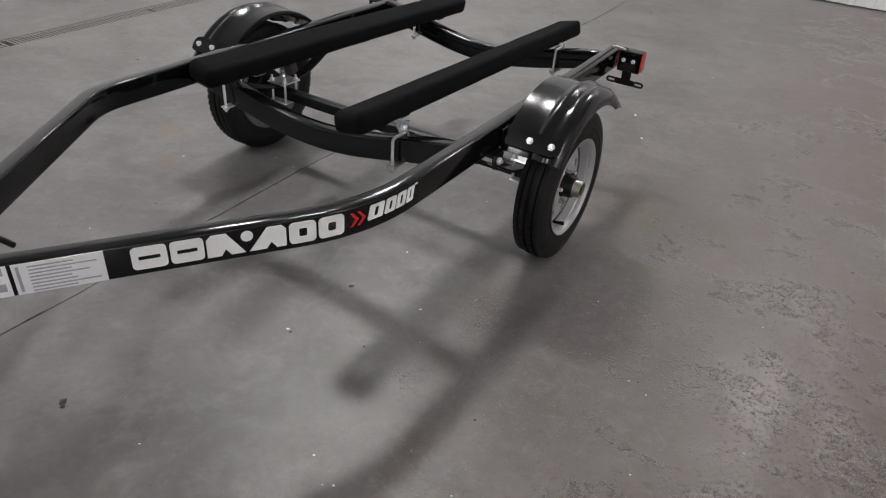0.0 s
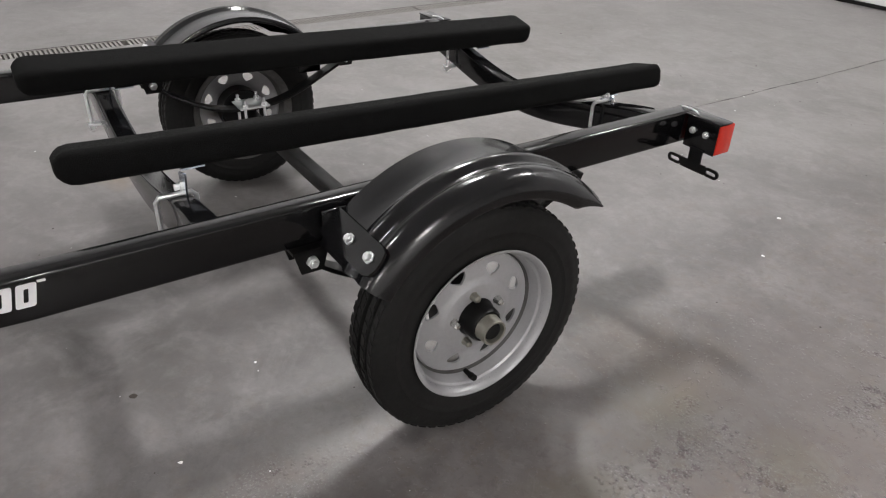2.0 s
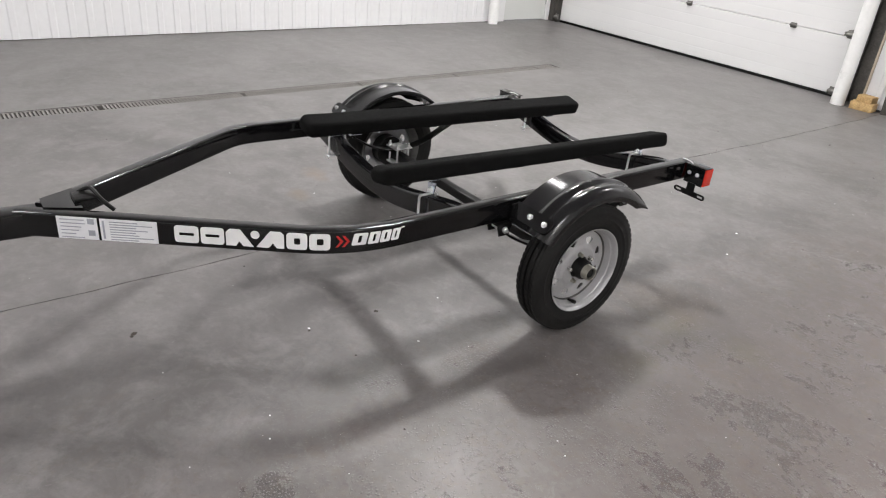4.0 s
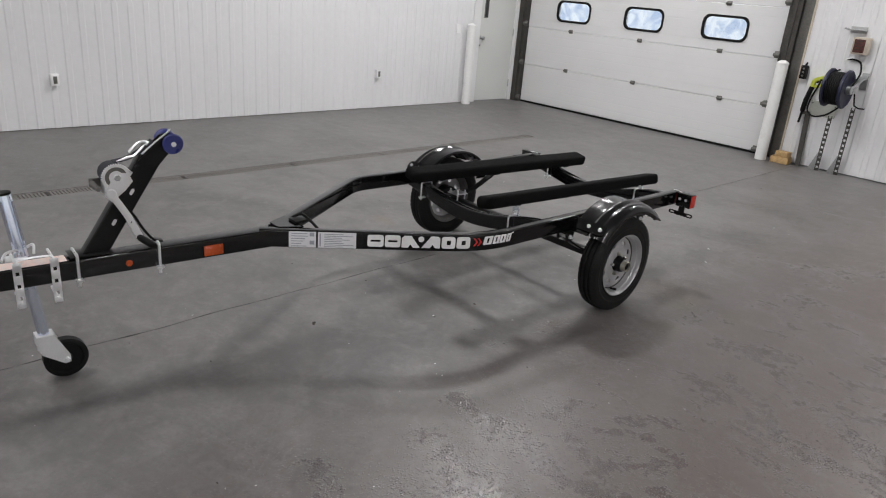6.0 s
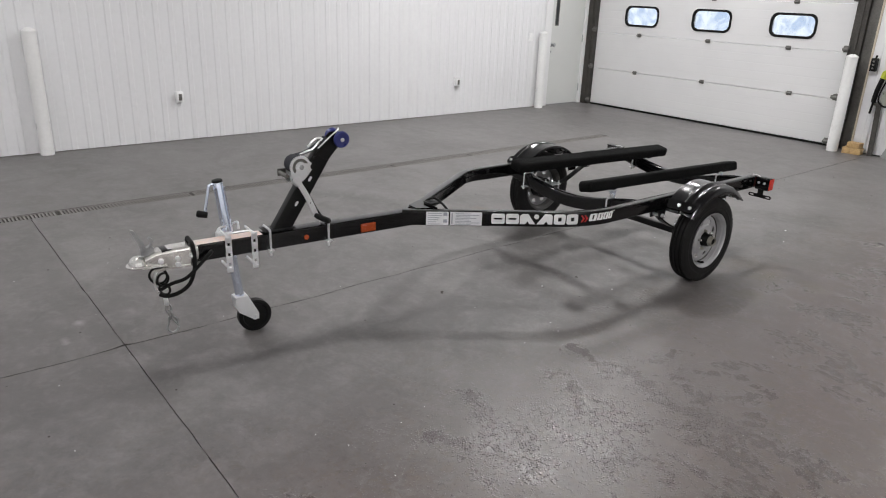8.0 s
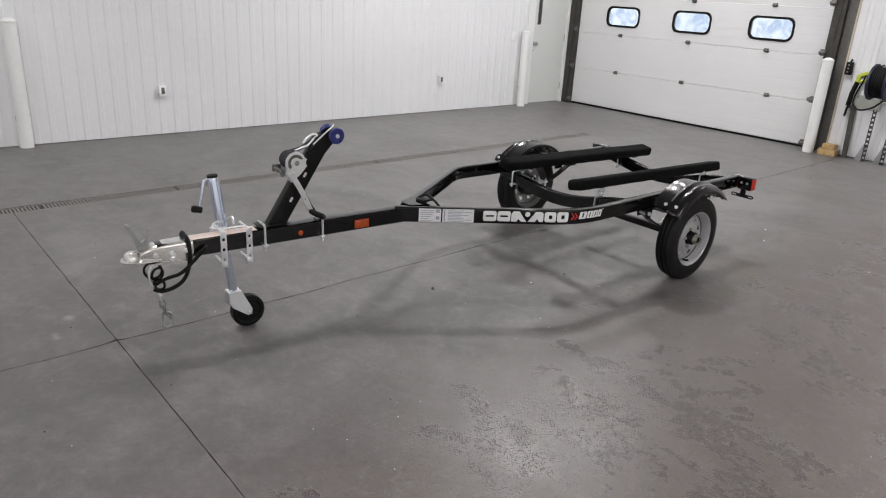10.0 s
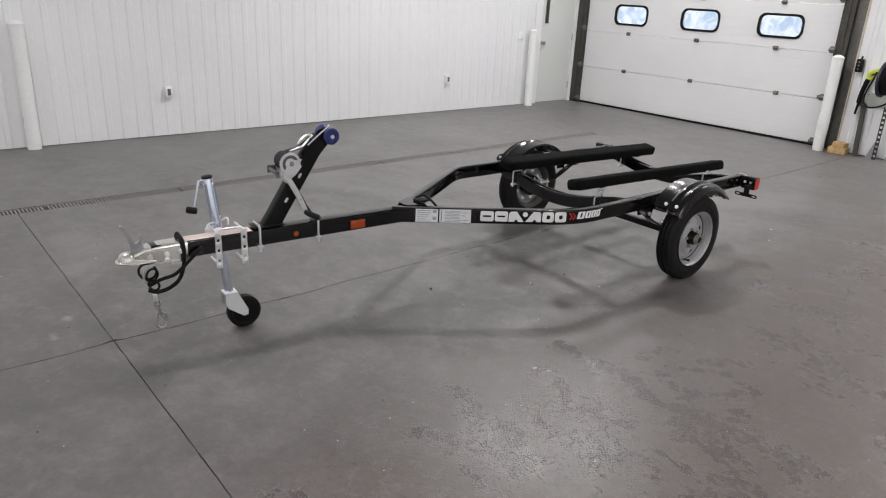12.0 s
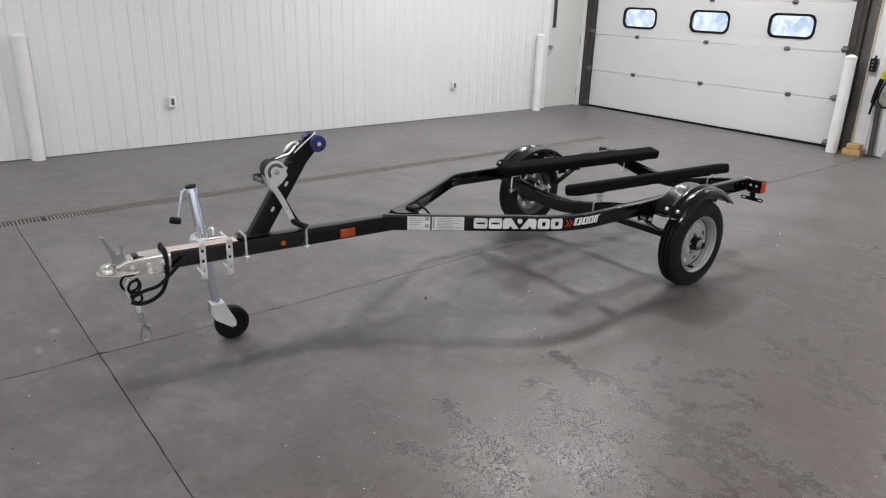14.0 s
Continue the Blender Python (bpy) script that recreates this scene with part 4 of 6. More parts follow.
def build_decals(rail):
    # two silver labels with rows of small print as bars
    for s0, s1, rows in ((0.076, 0.194, 6), (0.202, 0.370, 8)):
        label = part("label", shape_on_rail([(s0, 0.4565), (s1, 0.4565), (s1, 0.5290), (s0, 0.5290)]), M_STICKER, rail, "silver printed label", 0)
        rnd = random.Random(rows)
        for k in range(rows):
            z = 0.520 - 0.058 * k / (rows - 1)
            a = s0 + 0.010 + (0.018 if rows == 8 else 0.0)
            b = a + (s1 - s0 - 0.040) * rnd.uniform(0.55, 1.0)
            part("print_bar", shape_on_rail([(a, z - 0.0016), (b, z - 0.0016), (b, z + 0.0016), (a, z + 0.0016)], 0.0022, 0.0028), M_INK, label, smooth=0)
        if rows == 6:
            for z in (0.517, 0.479):
                part("print_block", shape_on_rail([(s1 - 0.028, z - 0.009), (s1 - 0.008, z - 0.009), (s1 - 0.008, z + 0.009), (s1 - 0.028, z + 0.009)], 0.0022, 0.0028), M_INK, label, smooth=0)
        else:
            part("print_block", shape_on_rail([(s0 + 0.007, 0.463), (s0 + 0.013, 0.463), (s0 + 0.013, 0.523), (s0 + 0.007, 0.523)], 0.0022, 0.0028), M_INK, label, smooth=0)
    # the maker's mark as plain white figures, a dot, two red arrowheads and four slanted white figures
    z0, z1 = 0.468, 0.524
    zm = (z0 + z1) / 2
    for s0, s1, kind in ((0.420, 0.492, "slit"), (0.498, 0.568, "slit"), (0.573, 0.646, "wedge"), (0.676, 0.748, "wedge_back"), (0.755, 0.818, "ring"), (0.824, 0.888, "ring")):
        if kind == "ring":
            bm = ring_on_rail(block_points(s0, s1, z0, z1, 0.011), block_points(s0 + 0.023, s1 - 0.021, z0 + 0.017, z1 - 0.017, 0.004))
        elif kind == "slit":
            # a block cut across by one slit that stops short of its edges
            bm = ring_on_rail(block_points(s0, s1, z0, z1, 0.010), block_points(s0 + 0.014, s1 - 0.014, zm - 0.005, zm + 0.005, 0.002))
        elif kind == "wedge":
            bm = shape_on_rail([(s0, z0), (s0 + 0.030, z0), (s0 + 0.040, z0 + 0.016), (s0 + 0.052, z0), (s1 + 0.010, z0), (s1 - 0.030, z1), (s0 + 0.012, z1), (s0, z1 - 0.012)])
        else:
            bm = shape_on_rail([(s0 - 0.012, z0), (s1 - 0.046, z0), (s1 - 0.034, z0 + 0.016), (s1 - 0.022, z0), (s1, z0), (s1, z1 - 0.010), (s1 - 0.010, z1), (s0 + 0.030, z1)])
        part("emblem_block", bm, M_DECAL, rail, "white vinyl figure", 0)
    part("emblem_dot", shape_on_rail([(0.661 + 0.0135 * math.cos(a), 0.509 + 0.0135 * math.sin(a)) for a in [2 * math.pi * k / 20 for k in range(20)]]), M_DECAL, rail, "white vinyl dot", 0)
    zc = 0.497
    for s in (0.904, 0.924):
        part("arrowhead", shape_on_rail([(s, zc - 0.019), (s + 0.008, zc - 0.019), (s + 0.024, zc), (s + 0.008, zc + 0.019), (s, zc + 0.019), (s + 0.014, zc)]), M_DECAL_RED, rail, "red vinyl arrowhead", 0)
    z0, z1 = 0.481, 0.521
    for k, (s0, w) in enumerate(((0.957, 0.046), (1.009, 0.036), (1.049, 0.034), (1.088, 0.028))):
        gap = w * 0.38
        bm = ring_on_rail(block_points(s0, s0 + w, z0, z1, 0.004, 0.22), block_points(s0 + gap, s0 + w - gap, z0 + 0.008, z1 - 0.008, 0.002, 0.22))
        part("emblem_bar", bm, M_DECAL, rail, "white vinyl bar", 0)
    part("emblem_bar", shape_on_rail(block_points(1.121, 1.133, 0.519, 0.523, 0.001)), M_DECAL, rail, "tiny white vinyl bar", 0)


def build_wheel(trailer, sign):
    wheel = new("wheel")
    wheel.parent = trailer
    wheel.empty_display_size = 0.05
    flip = sign < 0
    c, ax = (WHEEL_U, 0, HUB_Z), (1, 0, 0)
    # tyre: sidewalls with raised bands, shoulders, grooved tread
    half = [(0.046, 0.168), (0.0495, 0.173), (0.0515, 0.184), (0.0525, 0.198), (0.0520, 0.2015), (0.0532, 0.205), (0.0540, 0.2105), (0.0532, 0.2125), (0.0530, 0.226), (0.0510, 0.238), (0.0490, 0.241), (0.0475, 0.249), (0.0430, 0.2560)]
    tread = [(0.0405, 0.2580), (0.0285, 0.2600), (0.0275, 0.2525), (0.0230, 0.2525), (0.0220, 0.2605), (0.0060, 0.2615), (0.0050, 0.2535), (0.0, 0.2535)]
    right = half + tread
    prof = [(-h, r) for h, r in right] + [(h, r) for h, r in reversed(right[:-1])]
    prof = [(prof[0][0] + 0.004, 0.160)] + prof + [(prof[-1][0] - 0.004, 0.160)]
    part("tyre", lathe(bm_new(), prof, c, ax, 96), M_TYRE, wheel, "black trailer tyre with a grooved tread", 30, flip)
    # slanted lugs on the ribs
    bm = bm_new()
    for k in range(60):
        a = 2 * math.pi * k / 60
        for h0, h1, lift in ((0.030, 0.0425, 0.2580), (0.008, 0.0210, 0.2610), (-0.0210, -0.008, 0.2610), (-0.0425, -0.030, 0.2580)):
            b = a + (0.03 if h0 > 0 else -0.02)
            r = lift + (0.0022 if lift > 0.26 else 0.0016)
            pts = []
            for h, d in ((h0, 0.0), (h1, 0.030)):
                for e in (-0.0040, 0.0040):
                    t = b + d + e / r * 2.2
                    pts.append(Vector((WHEEL_U + h, r * math.cos(t), HUB_Z + r * math.sin(t))))
            bm.faces.new([bm.verts.new(p) for p in (pts[0], pts[1], pts[3], pts[2])])
    out = bmesh.ops.extrude_face_region(bm, geom=list(bm.faces))
    for v in [g for g in out["geom"] if isinstance(g, bmesh.types.BMVert)]:
        v.co -= Vector((0, v.co.y, v.co.z - HUB_Z)).normalized() * 0.005
    part("tread_lug", bm, M_TYRE, wheel, "row of small tread lugs", 0, flip)
    # rim: rolled flange, stepped barrel and dished disc with eight tear-shaped holes
    bm = bm_new()
    lip = [(0.0475, 0.166), (0.0525, 0.1715), (0.0545, 0.1720), (0.0550, 0.1695), (0.0525, 0.1655), (0.0480, 0.1630), (0.0440, 0.1605), (0.0340, 0.1585), (0.0300, 0.1545), (0.0180, 0.1520), (0.0080, 0.1500)]
    lathe(bm, lip, c, ax, 64)
    n = 64
    at = lambda r, h, a: (WHEEL_U + h, r * math.cos(a), HUB_Z + r * math.sin(a))  # noqa: E731
    for radii in ([(0.1505, 0.010), (0.1485, 0.0040), (0.1460, -0.0030), (0.1435, -0.0010), (0.1405, 0.0030), (0.1340, 0.0040), (0.1300, 0.0050)], [(0.0860, 0.0120), (0.0800, 0.0165), (0.0740, 0.0185), (0.0460, 0.0185), (0.0440, 0.0170)]):
        rows = [[bm.verts.new(at(r, h, 2 * math.pi * k / n)) for k in range(n)] for r, h in radii]
        for j in range(len(radii) - 1):
            for k in range(n):
                bm.faces.new((rows[j][k], rows[j][(k + 1) % n], rows[j + 1][(k + 1) % n], rows[j + 1][k]))
    r_in, r_out, wide = 0.086, 0.130, 2 * math.pi / 8
    for s in range(8):
        a0 = (s + 0.5) * wide
        edge = [(r_in, -wide / 2 + wide * k / 8) for k in range(8)] + [(r_in + (r_out - r_in) * k / 6, wide / 2) for k in range(6)]
        edge += [(r_out, wide / 2 - wide * k / 8) for k in range(8)] + [(r_out - (r_out - r_in) * k / 6, -wide / 2) for k in range(6)]
        outer, inner, deep = [], [], []
        for r, f in edge:
            q = math.atan2((r - 0.110) / 0.022, f / (wide / 2))
            radial, across = math.sin(q), math.cos(q)
            rr = 0.108 + 0.0140 * radial
            ff = 0.0165 * across * (1 + 0.55 * radial) / rr
            slope = lambda x: 0.005 + 0.007 * (r_out - x) / (r_out - r_in)  # noqa: E731
            outer.append(bm.verts.new(at(r, slope(r), a0 + f)))
            inner.append(bm.verts.new(at(rr, slope(rr) - 0.0008, a0 + ff)))
            deep.append(bm.verts.new(at(rr, slope(rr) - 0.006, a0 + ff)))
        m = len(edge)
        for k in range(m):
            bm.faces.new((outer[k], outer[(k + 1) % m], inner[(k + 1) % m], inner[k]))
            bm.faces.new((inner[k], inner[(k + 1) % m], deep[(k + 1) % m], deep[k]))
    bmesh.ops.remove_doubles(bm, verts=bm.verts, dist=1e-5)
    part("rim", bm, M_RIM, wheel, "silver painted steel rim with eight tear-shaped holes", 32, flip)
    # inner barrel, coloured dark in place of the shade seen through the holes
    bm = bm_new()
    lathe(bm, [(0.0080, 0.1503), (-0.012, 0.142), (-0.040, 0.152), (-0.046, 0.164), (-0.051, 0.1715), (-0.0535, 0.1715), (-0.0525, 0.166), (-0.045, 0.1575), (-0.038, 0.148), (-0.012, 0.1395), (0.0070, 0.1475)], c, ax, 64)
    part("barrel", bm, M_BARREL_SHADE, wheel, "inner barrel of the rim, coloured dark for the shade inside", 32, flip)
    bm = bm_new()
    cyl(bm, (WHEEL_U - 0.050, 0, HUB_Z), (WHEEL_U + 0.016, 0, HUB_Z), 0.075, 28, 0.004)
    lathe(bm, [(0.016, 0), (0.016, 0.0440), (0.022, 0.0425), (0.026, 0.0395), (0.050, 0.0385), (0.056, 0.034), (0.056, 0)], c, ax, 28)
    hub = part("hub", bm, M_BLACK_SATIN, wheel, "black greasy hub", 40, flip)
    bm = bm_new()
    lathe(bm, [(0, 0), (0, 0.0310), (0.006, 0.0320), (0.010, 0.0292), (0.034, 0.0284), (0.0358, 0.0270), (0.0352, 0.0230), (0.024, 0.0215), (0.024, 0)], (WHEEL_U + 0.047, 0, HUB_Z), ax, 28)
    part("hub_cap", bm, M_BRASSY, hub, "dull yellow zinc bearing cap", 40, flip)
    bm = bm_new()
    cyl(bm, (WHEEL_U + 0.069, 0, HUB_Z), (WHEEL_U + 0.0765, 0, HUB_Z), 0.0195, 20, 0.002)
    part("grease_plug", bm, M_RUBBER, hub, "dark rubber plug", 40, flip)
    for k in range(5):
        a = math.pi * 2 * k / 5 + 0.5
        bm = bm_new()
        p = (WHEEL_U + 0.018, 0.057 * math.cos(a), HUB_Z + 0.057 * math.sin(a))
        lathe(bm, [(0, 0), (0, 0.0105), (0.004, 0.0085), (0.015, 0.0080), (0.019, 0.005), (0.020, 0)], p, ax, 8)
        part("wheel_nut", bm, M_BRASSY if k % 2 else M_ZINC_YELLOW, wheel, "", 30, flip)
    bm = bm_new()
    rod(bm, [(WHEEL_U + 0.006, -0.010, HUB_Z - 0.148), (WHEEL_U + 0.030, -0.012, HUB_Z - 0.143)], 0.0055, 10)
    rod(bm, [(WHEEL_U + 0.028, -0.012, HUB_Z - 0.1435), (WHEEL_U + 0.044, -0.013, HUB_Z - 0.140)], 0.0072, 10)
    part("valve_stem", bm, M_RUBBER, wheel, "black valve stem", 40, flip)
    return wheel


def build_fender(trailer, sign):
    flip = sign < 0
    prof = [(0.590, 0.330), (0.589, 0.339), (0.593, 0.344), (0.640, 0.345), (0.682, 0.344), (0.690, 0.346), (0.699, 0.3525), (0.708, 0.3545), (0.717, 0.352), (0.725, 0.345), (0.732, 0.3425), (0.740, 0.344), (0.750, 0.3465), (0.761, 0.344), (0.772, 0.337), (0.781, 0.327), (0.787, 0.314), (0.790, 0.299), (0.788, 0.296)]
    back = [(u - 0.003 * (1 if k > 13 else 0), r - 0.004) for k, (u, r) in enumerate(prof)][::-1]
    ring = prof + back
    bm = bm_new()
    rows = []
    n = 44
    a0, a1 = 41.0, 145.0
    for k in range(n + 1):
        deg = a0 + (a1 - a0) * k / n
        a = radians(deg)
        # the outer skirt is trimmed away towards the rear end
        trim = max(0.0, min(1.0, (54.0 - deg) / 13.0))
        rows.append([])
        for u, r in ring:
            lift = max(0.0, 0.338 - r) * 0.85 * trim if u > 0.76 else 0.0
            rows[-1].append(bm.verts.new((u - lift * 0.35, (r + lift) * math.cos(a), HUB_Z + (r + lift) * math.sin(a))))
    m = len(ring)
    for k in range(n):
        for j in range(m):
            bm.faces.new((rows[k][j], rows[k][(j + 1) % m], rows[k + 1][(j + 1) % m], rows[k + 1][j]))
    bm.faces.new(rows[0]), bm.faces.new(rows[-1][::-1])
    fender = part("fender", bm, M_FENDER, trailer, "glossy black ribbed plastic fender", 50, flip)
    # strap plates from the rail to both ends, with their bolts
    for a_deg, bolts in ((137.0, (0.677, 0.748)), (46.0, (0.640, 0.700))):
        a = radians(a_deg)
        way, tan = Vector((0, math.cos(a), math.sin(a))), Vector((0, -math.sin(a), math.cos(a)))
        base = Vector((0, 0, HUB_Z)) + way * (0.3495 if a_deg > 90 else 0.336)
        bm = bm_new()
        m4 = Matrix(((1, tan.x, way.x, base.x), (0, tan.y, way.y, base.y), (0, tan.z, way.z, base.z), (0, 0, 0, 1)))
        end = bolts[1] + 0.030
        pts = [(0.588, -0.030), (end - 0.020, -0.030), (end - 0.006, -0.024), (end, -0.010), (end, 0.010), (end - 0.006, 0.024), (end - 0.020, 0.030), (0.588, 0.030)]
        plate(bm, pts, 0.0, 0.006, m4)
        # turned-up flange on the rail
        q = base + Vector((0.588, 0, 0))
        box(bm, 0.5875, 0.593, q.y - 0.018, q.y + 0.034, 0.458, 0.520, 0.002) if a_deg > 90 else box(bm, 0.5875, 0.593, q.y - 0.05, q.y + 0.03, 0.400, 0.470, 0.002)
        strap = part("fender_bracket", bm, M_BLACK, fender, "black bolted fender bracket", 35, flip)
        for u in bolts:
            bm = bm_new()
            p = base + Vector((u, 0, 0)) + way * (0.006 if a_deg > 90 else -0.004)
            lathe(bm, [(0, 0), (0, 0.0115), (0.0025, 0.0115), (0.003, 0.009), (0.009, 0.0085), (0.011, 0.005), (0.011, 0)], p, way if a_deg > 90 else -way, 6)
            part("bolt", bm, M_ZINC, fender, "bright zinc bolt", 30, flip)
    if flip:
        fender.location.z = -FAR_SAG
    return fender


BUNK_U, BUNK_Z, BUNK_TILT, BUNK_V0, BUNK_V1, BUNK_HALF, BUNK_THICK, BUNK_FALL = 0.293, 0.552, 12.0, -0.657, 0.910, 0.051, 0.064, 0.033


def build_bunk(trailer, sign):
    """A carpeted board, its broad face leaning to the trailer's middle, with turned-in ends."""
    flip = sign < 0
    n, path, scales = 60, [], []
    for k in range(n + 1):
        step = (0.0, 0.005, 0.012, 0.022)[k] if k < 4 else (1.0, 0.995, 0.988, 0.978)[n - k] if n - k < 4 else k / n
        path.append((0, BUNK_V0 + (BUNK_V1 - BUNK_V0) * step, 0))
    base = rounded(2 * BUNK_HALF, BUNK_THICK, 0.016, 4)
    bm = bm_new()
    rows = []
    rnd = random.Random(5 + sign)
    for k, p in enumerate(path):
        e = min(k, n - k)
        f = (0.46, 0.74, 0.95, 1.02, 1.0)[min(e, 4)]
        ring = []
        for x, z in base:
            w = 0.0012 * noise.noise(Vector((p[1] * 14, x * 30, z * 30)))
            ring.append(bm.verts.new((x * (0.35 + 0.65 * f) * (1 + w * 8), p[1], z * f + w)))
        rows.append(ring)
    m = len(base)
    for k in range(n):
        for j in range(m):
            bm.faces.new((rows[k][j], rows[k][(j + 1) % m], rows[k + 1][(j + 1) % m], rows[k + 1][j]))
    bm.faces.new(rows[0][::-1]), bm.faces.new(rows[-1])
    bmesh.ops.transform(bm, matrix=pose(BUNK_U, 0, BUNK_Z, 0, -BUNK_TILT, 0), verts=bm.verts)
    for vert in bm.verts:
        vert.co.z -= BUNK_FALL * vert.co.y
    bunk = part("bunk", bm, M_CARPET, trailer, "board wrapped in black carpet", 50, flip)
    for v in CROSS_VS:
        build_bunk_bracket(bunk, sign, v)
    return bunk


def build_bunk_bracket(bunk, sign, v):
    flip = sign < 0
    u = 0.345
    zc = 0.487 - CROSS_DROP * math.cos(math.pi * u / 1.07) ** 1.4
    top = BUNK_Z - BUNK_FALL * v - 0.032
    bm = bm_new()
    face = v + 0.012
    m4 = Matrix(((1, 0, 0, 0), (0, 0, 1, face), (0, 1, 0, 0), (0, 0, 0, 1)))
    plate(bm, [(u - 0.008, zc + 0.030), (u + 0.012, zc + 0.034), (u + 0.016, zc + 0.060), (u + 0.024, top + 0.008), (u - 0.026, top - 0.006), (u - 0.020, top - 0.030), (u - 0.010, top - 0.036)], 0, 0.004, m4)
    # tab screwed under the bunk
    box(bm, -0.040, 0.040, 0.0, 0.045, -0.0035, 0.0, 0.0, Matrix.Translation((BUNK_U + 0.004, face + 0.004, BUNK_Z - BUNK_FALL * v - 0.0350)) @ pose(0, 0, 0, 0, -BUNK_TILT, 0))
    bracket = part("bunk_bracket", bm, M_ZINC_BLUE, bunk, "bluish zinc bunk bracket", 30, flip)
    bm = bm_new()
    w, z0, z1 = 0.0325, zc - 0.050, zc + 0.046
    x = u + 0.006
    rod(bm, [(x, v + w, z0), (x, v + w, z1 - 0.008), (x, v + w - 0.008, z1), (x, v - w - 0.006, z1), (x, v - w - 0.012, z1 - 0.008), (x, v - w - 0.012, z0)], 0.0047, 8, up=(1, 0, 0))
    part("u_bolt", bm, M_ZINC, bunk, "bright zinc square U-bolt", 40, flip)
    bm = bm_new()
    box(bm, x - 0.014, x + 0.014, v - w - 0.022, v + w + 0.012, z0 + 0.004, z0 + 0.009, 0.001)
    part("washer_plate", bm, M_ZINC, bunk, "zinc washer plate", 30, flip)
    for y in (v + w, v - w - 0.012):
        bm = bm_new()
        nut(bm, (x, y, z0 + 0.004), (0, 0, -1), 0.010, 0.008, 0.006)
        part("nut", bm, M_ZINC, bunk, "zinc nut", 30, flip)
    for z in (zc + 0.056, top - 0.022):
        bm = bm_new()
        nut(bm, (u + 0.002, face, z), (0, -1, 0), 0.009, 0.008, 0.010)
        part("nut", bm, M_ZINC, bunk, "zinc nut", 30, flip)


def build_tail_light(trailer, sign):
    flip = sign < 0
    bm = bm_new()
    u0, u1, v0, v1, z0, z1 = 0.589, 0.684, 0.722, 0.770, 0.449, 0.530
    box(bm, u0, u1 - 0.003, v0, v0 + 0.004, z0, z1 - 0.004, 0.001)
    box(bm, u0 - 0.045, u1, v0 - 0.002, v1, z1 - 0.003, z1 + 0.001, 0.001)
    light = part("tail_light", bm, M_BLACK, trailer, "black tail light bracket at the rail end", 30, flip)
    bm = bm_new()
    box(bm, u0 + 0.004, u1 - 0.001, v0 + 0.0045, v1 + 0.012, z0 + 0.001, z1 - 0.0045, 0.003)
    part("lens", bm, M_RED, light, "red plastic lens", 30, flip)
    for u in (u0 + 0.022, u0 + 0.062):
        bm = bm_new()
        nut(bm, (u, v0, 0.495), (0, -1, 0), 0.009, 0.006, 0.004)
        part("nut", bm, M_ZINC, light, "zinc nut", 30, flip)
    # no wire is known here; this one stands for bright bits at the corner
    bm = bm_new()
    rod(bm, [(u0 - 0.04, v0 + 0.02, z1 + 0.004), (u0 - 0.02, v0 + 0.012, z1 + 0.009), (u0 + 0.0, v0 + 0.02, z1 + 0.005), (u0 + 0.02, v0 + 0.01, z1 + 0.004)], 0.0022, 6, smooth=3)
    part("wire", bm, M_ZINC, light, "bright bits at the bracket corner, added as a thin wire", 40, flip)
    if sign > 0:
        # slotted number plate bar on a stem
        bm = bm_new()
        zc, w = 0.408, 0.012
        rounded_ring(bm, 0.045, 2 * w, 0.0119, 0.028, 0.009, 0.004, v0 - 0.004, v0, 0.5775, zc)
        rounded_ring(bm, 0.045, 2 * w, 0.0119, 0.028, 0.009, 0.004, v0 - 0.004, v0, 0.6900, zc)
        box(bm, 0.597, 0.6705, v0 - 0.004, v0, zc - w, zc + w)
        box(bm, 0.616, 0.654, v0 - 0.004, v0, zc + w, 0.454)
        part("plate_holder", bm, M_BLACK_SATIN, light, "black slotted number plate bar", 30, flip)
    else:
        light.location.z = -FAR_SAG
    return light


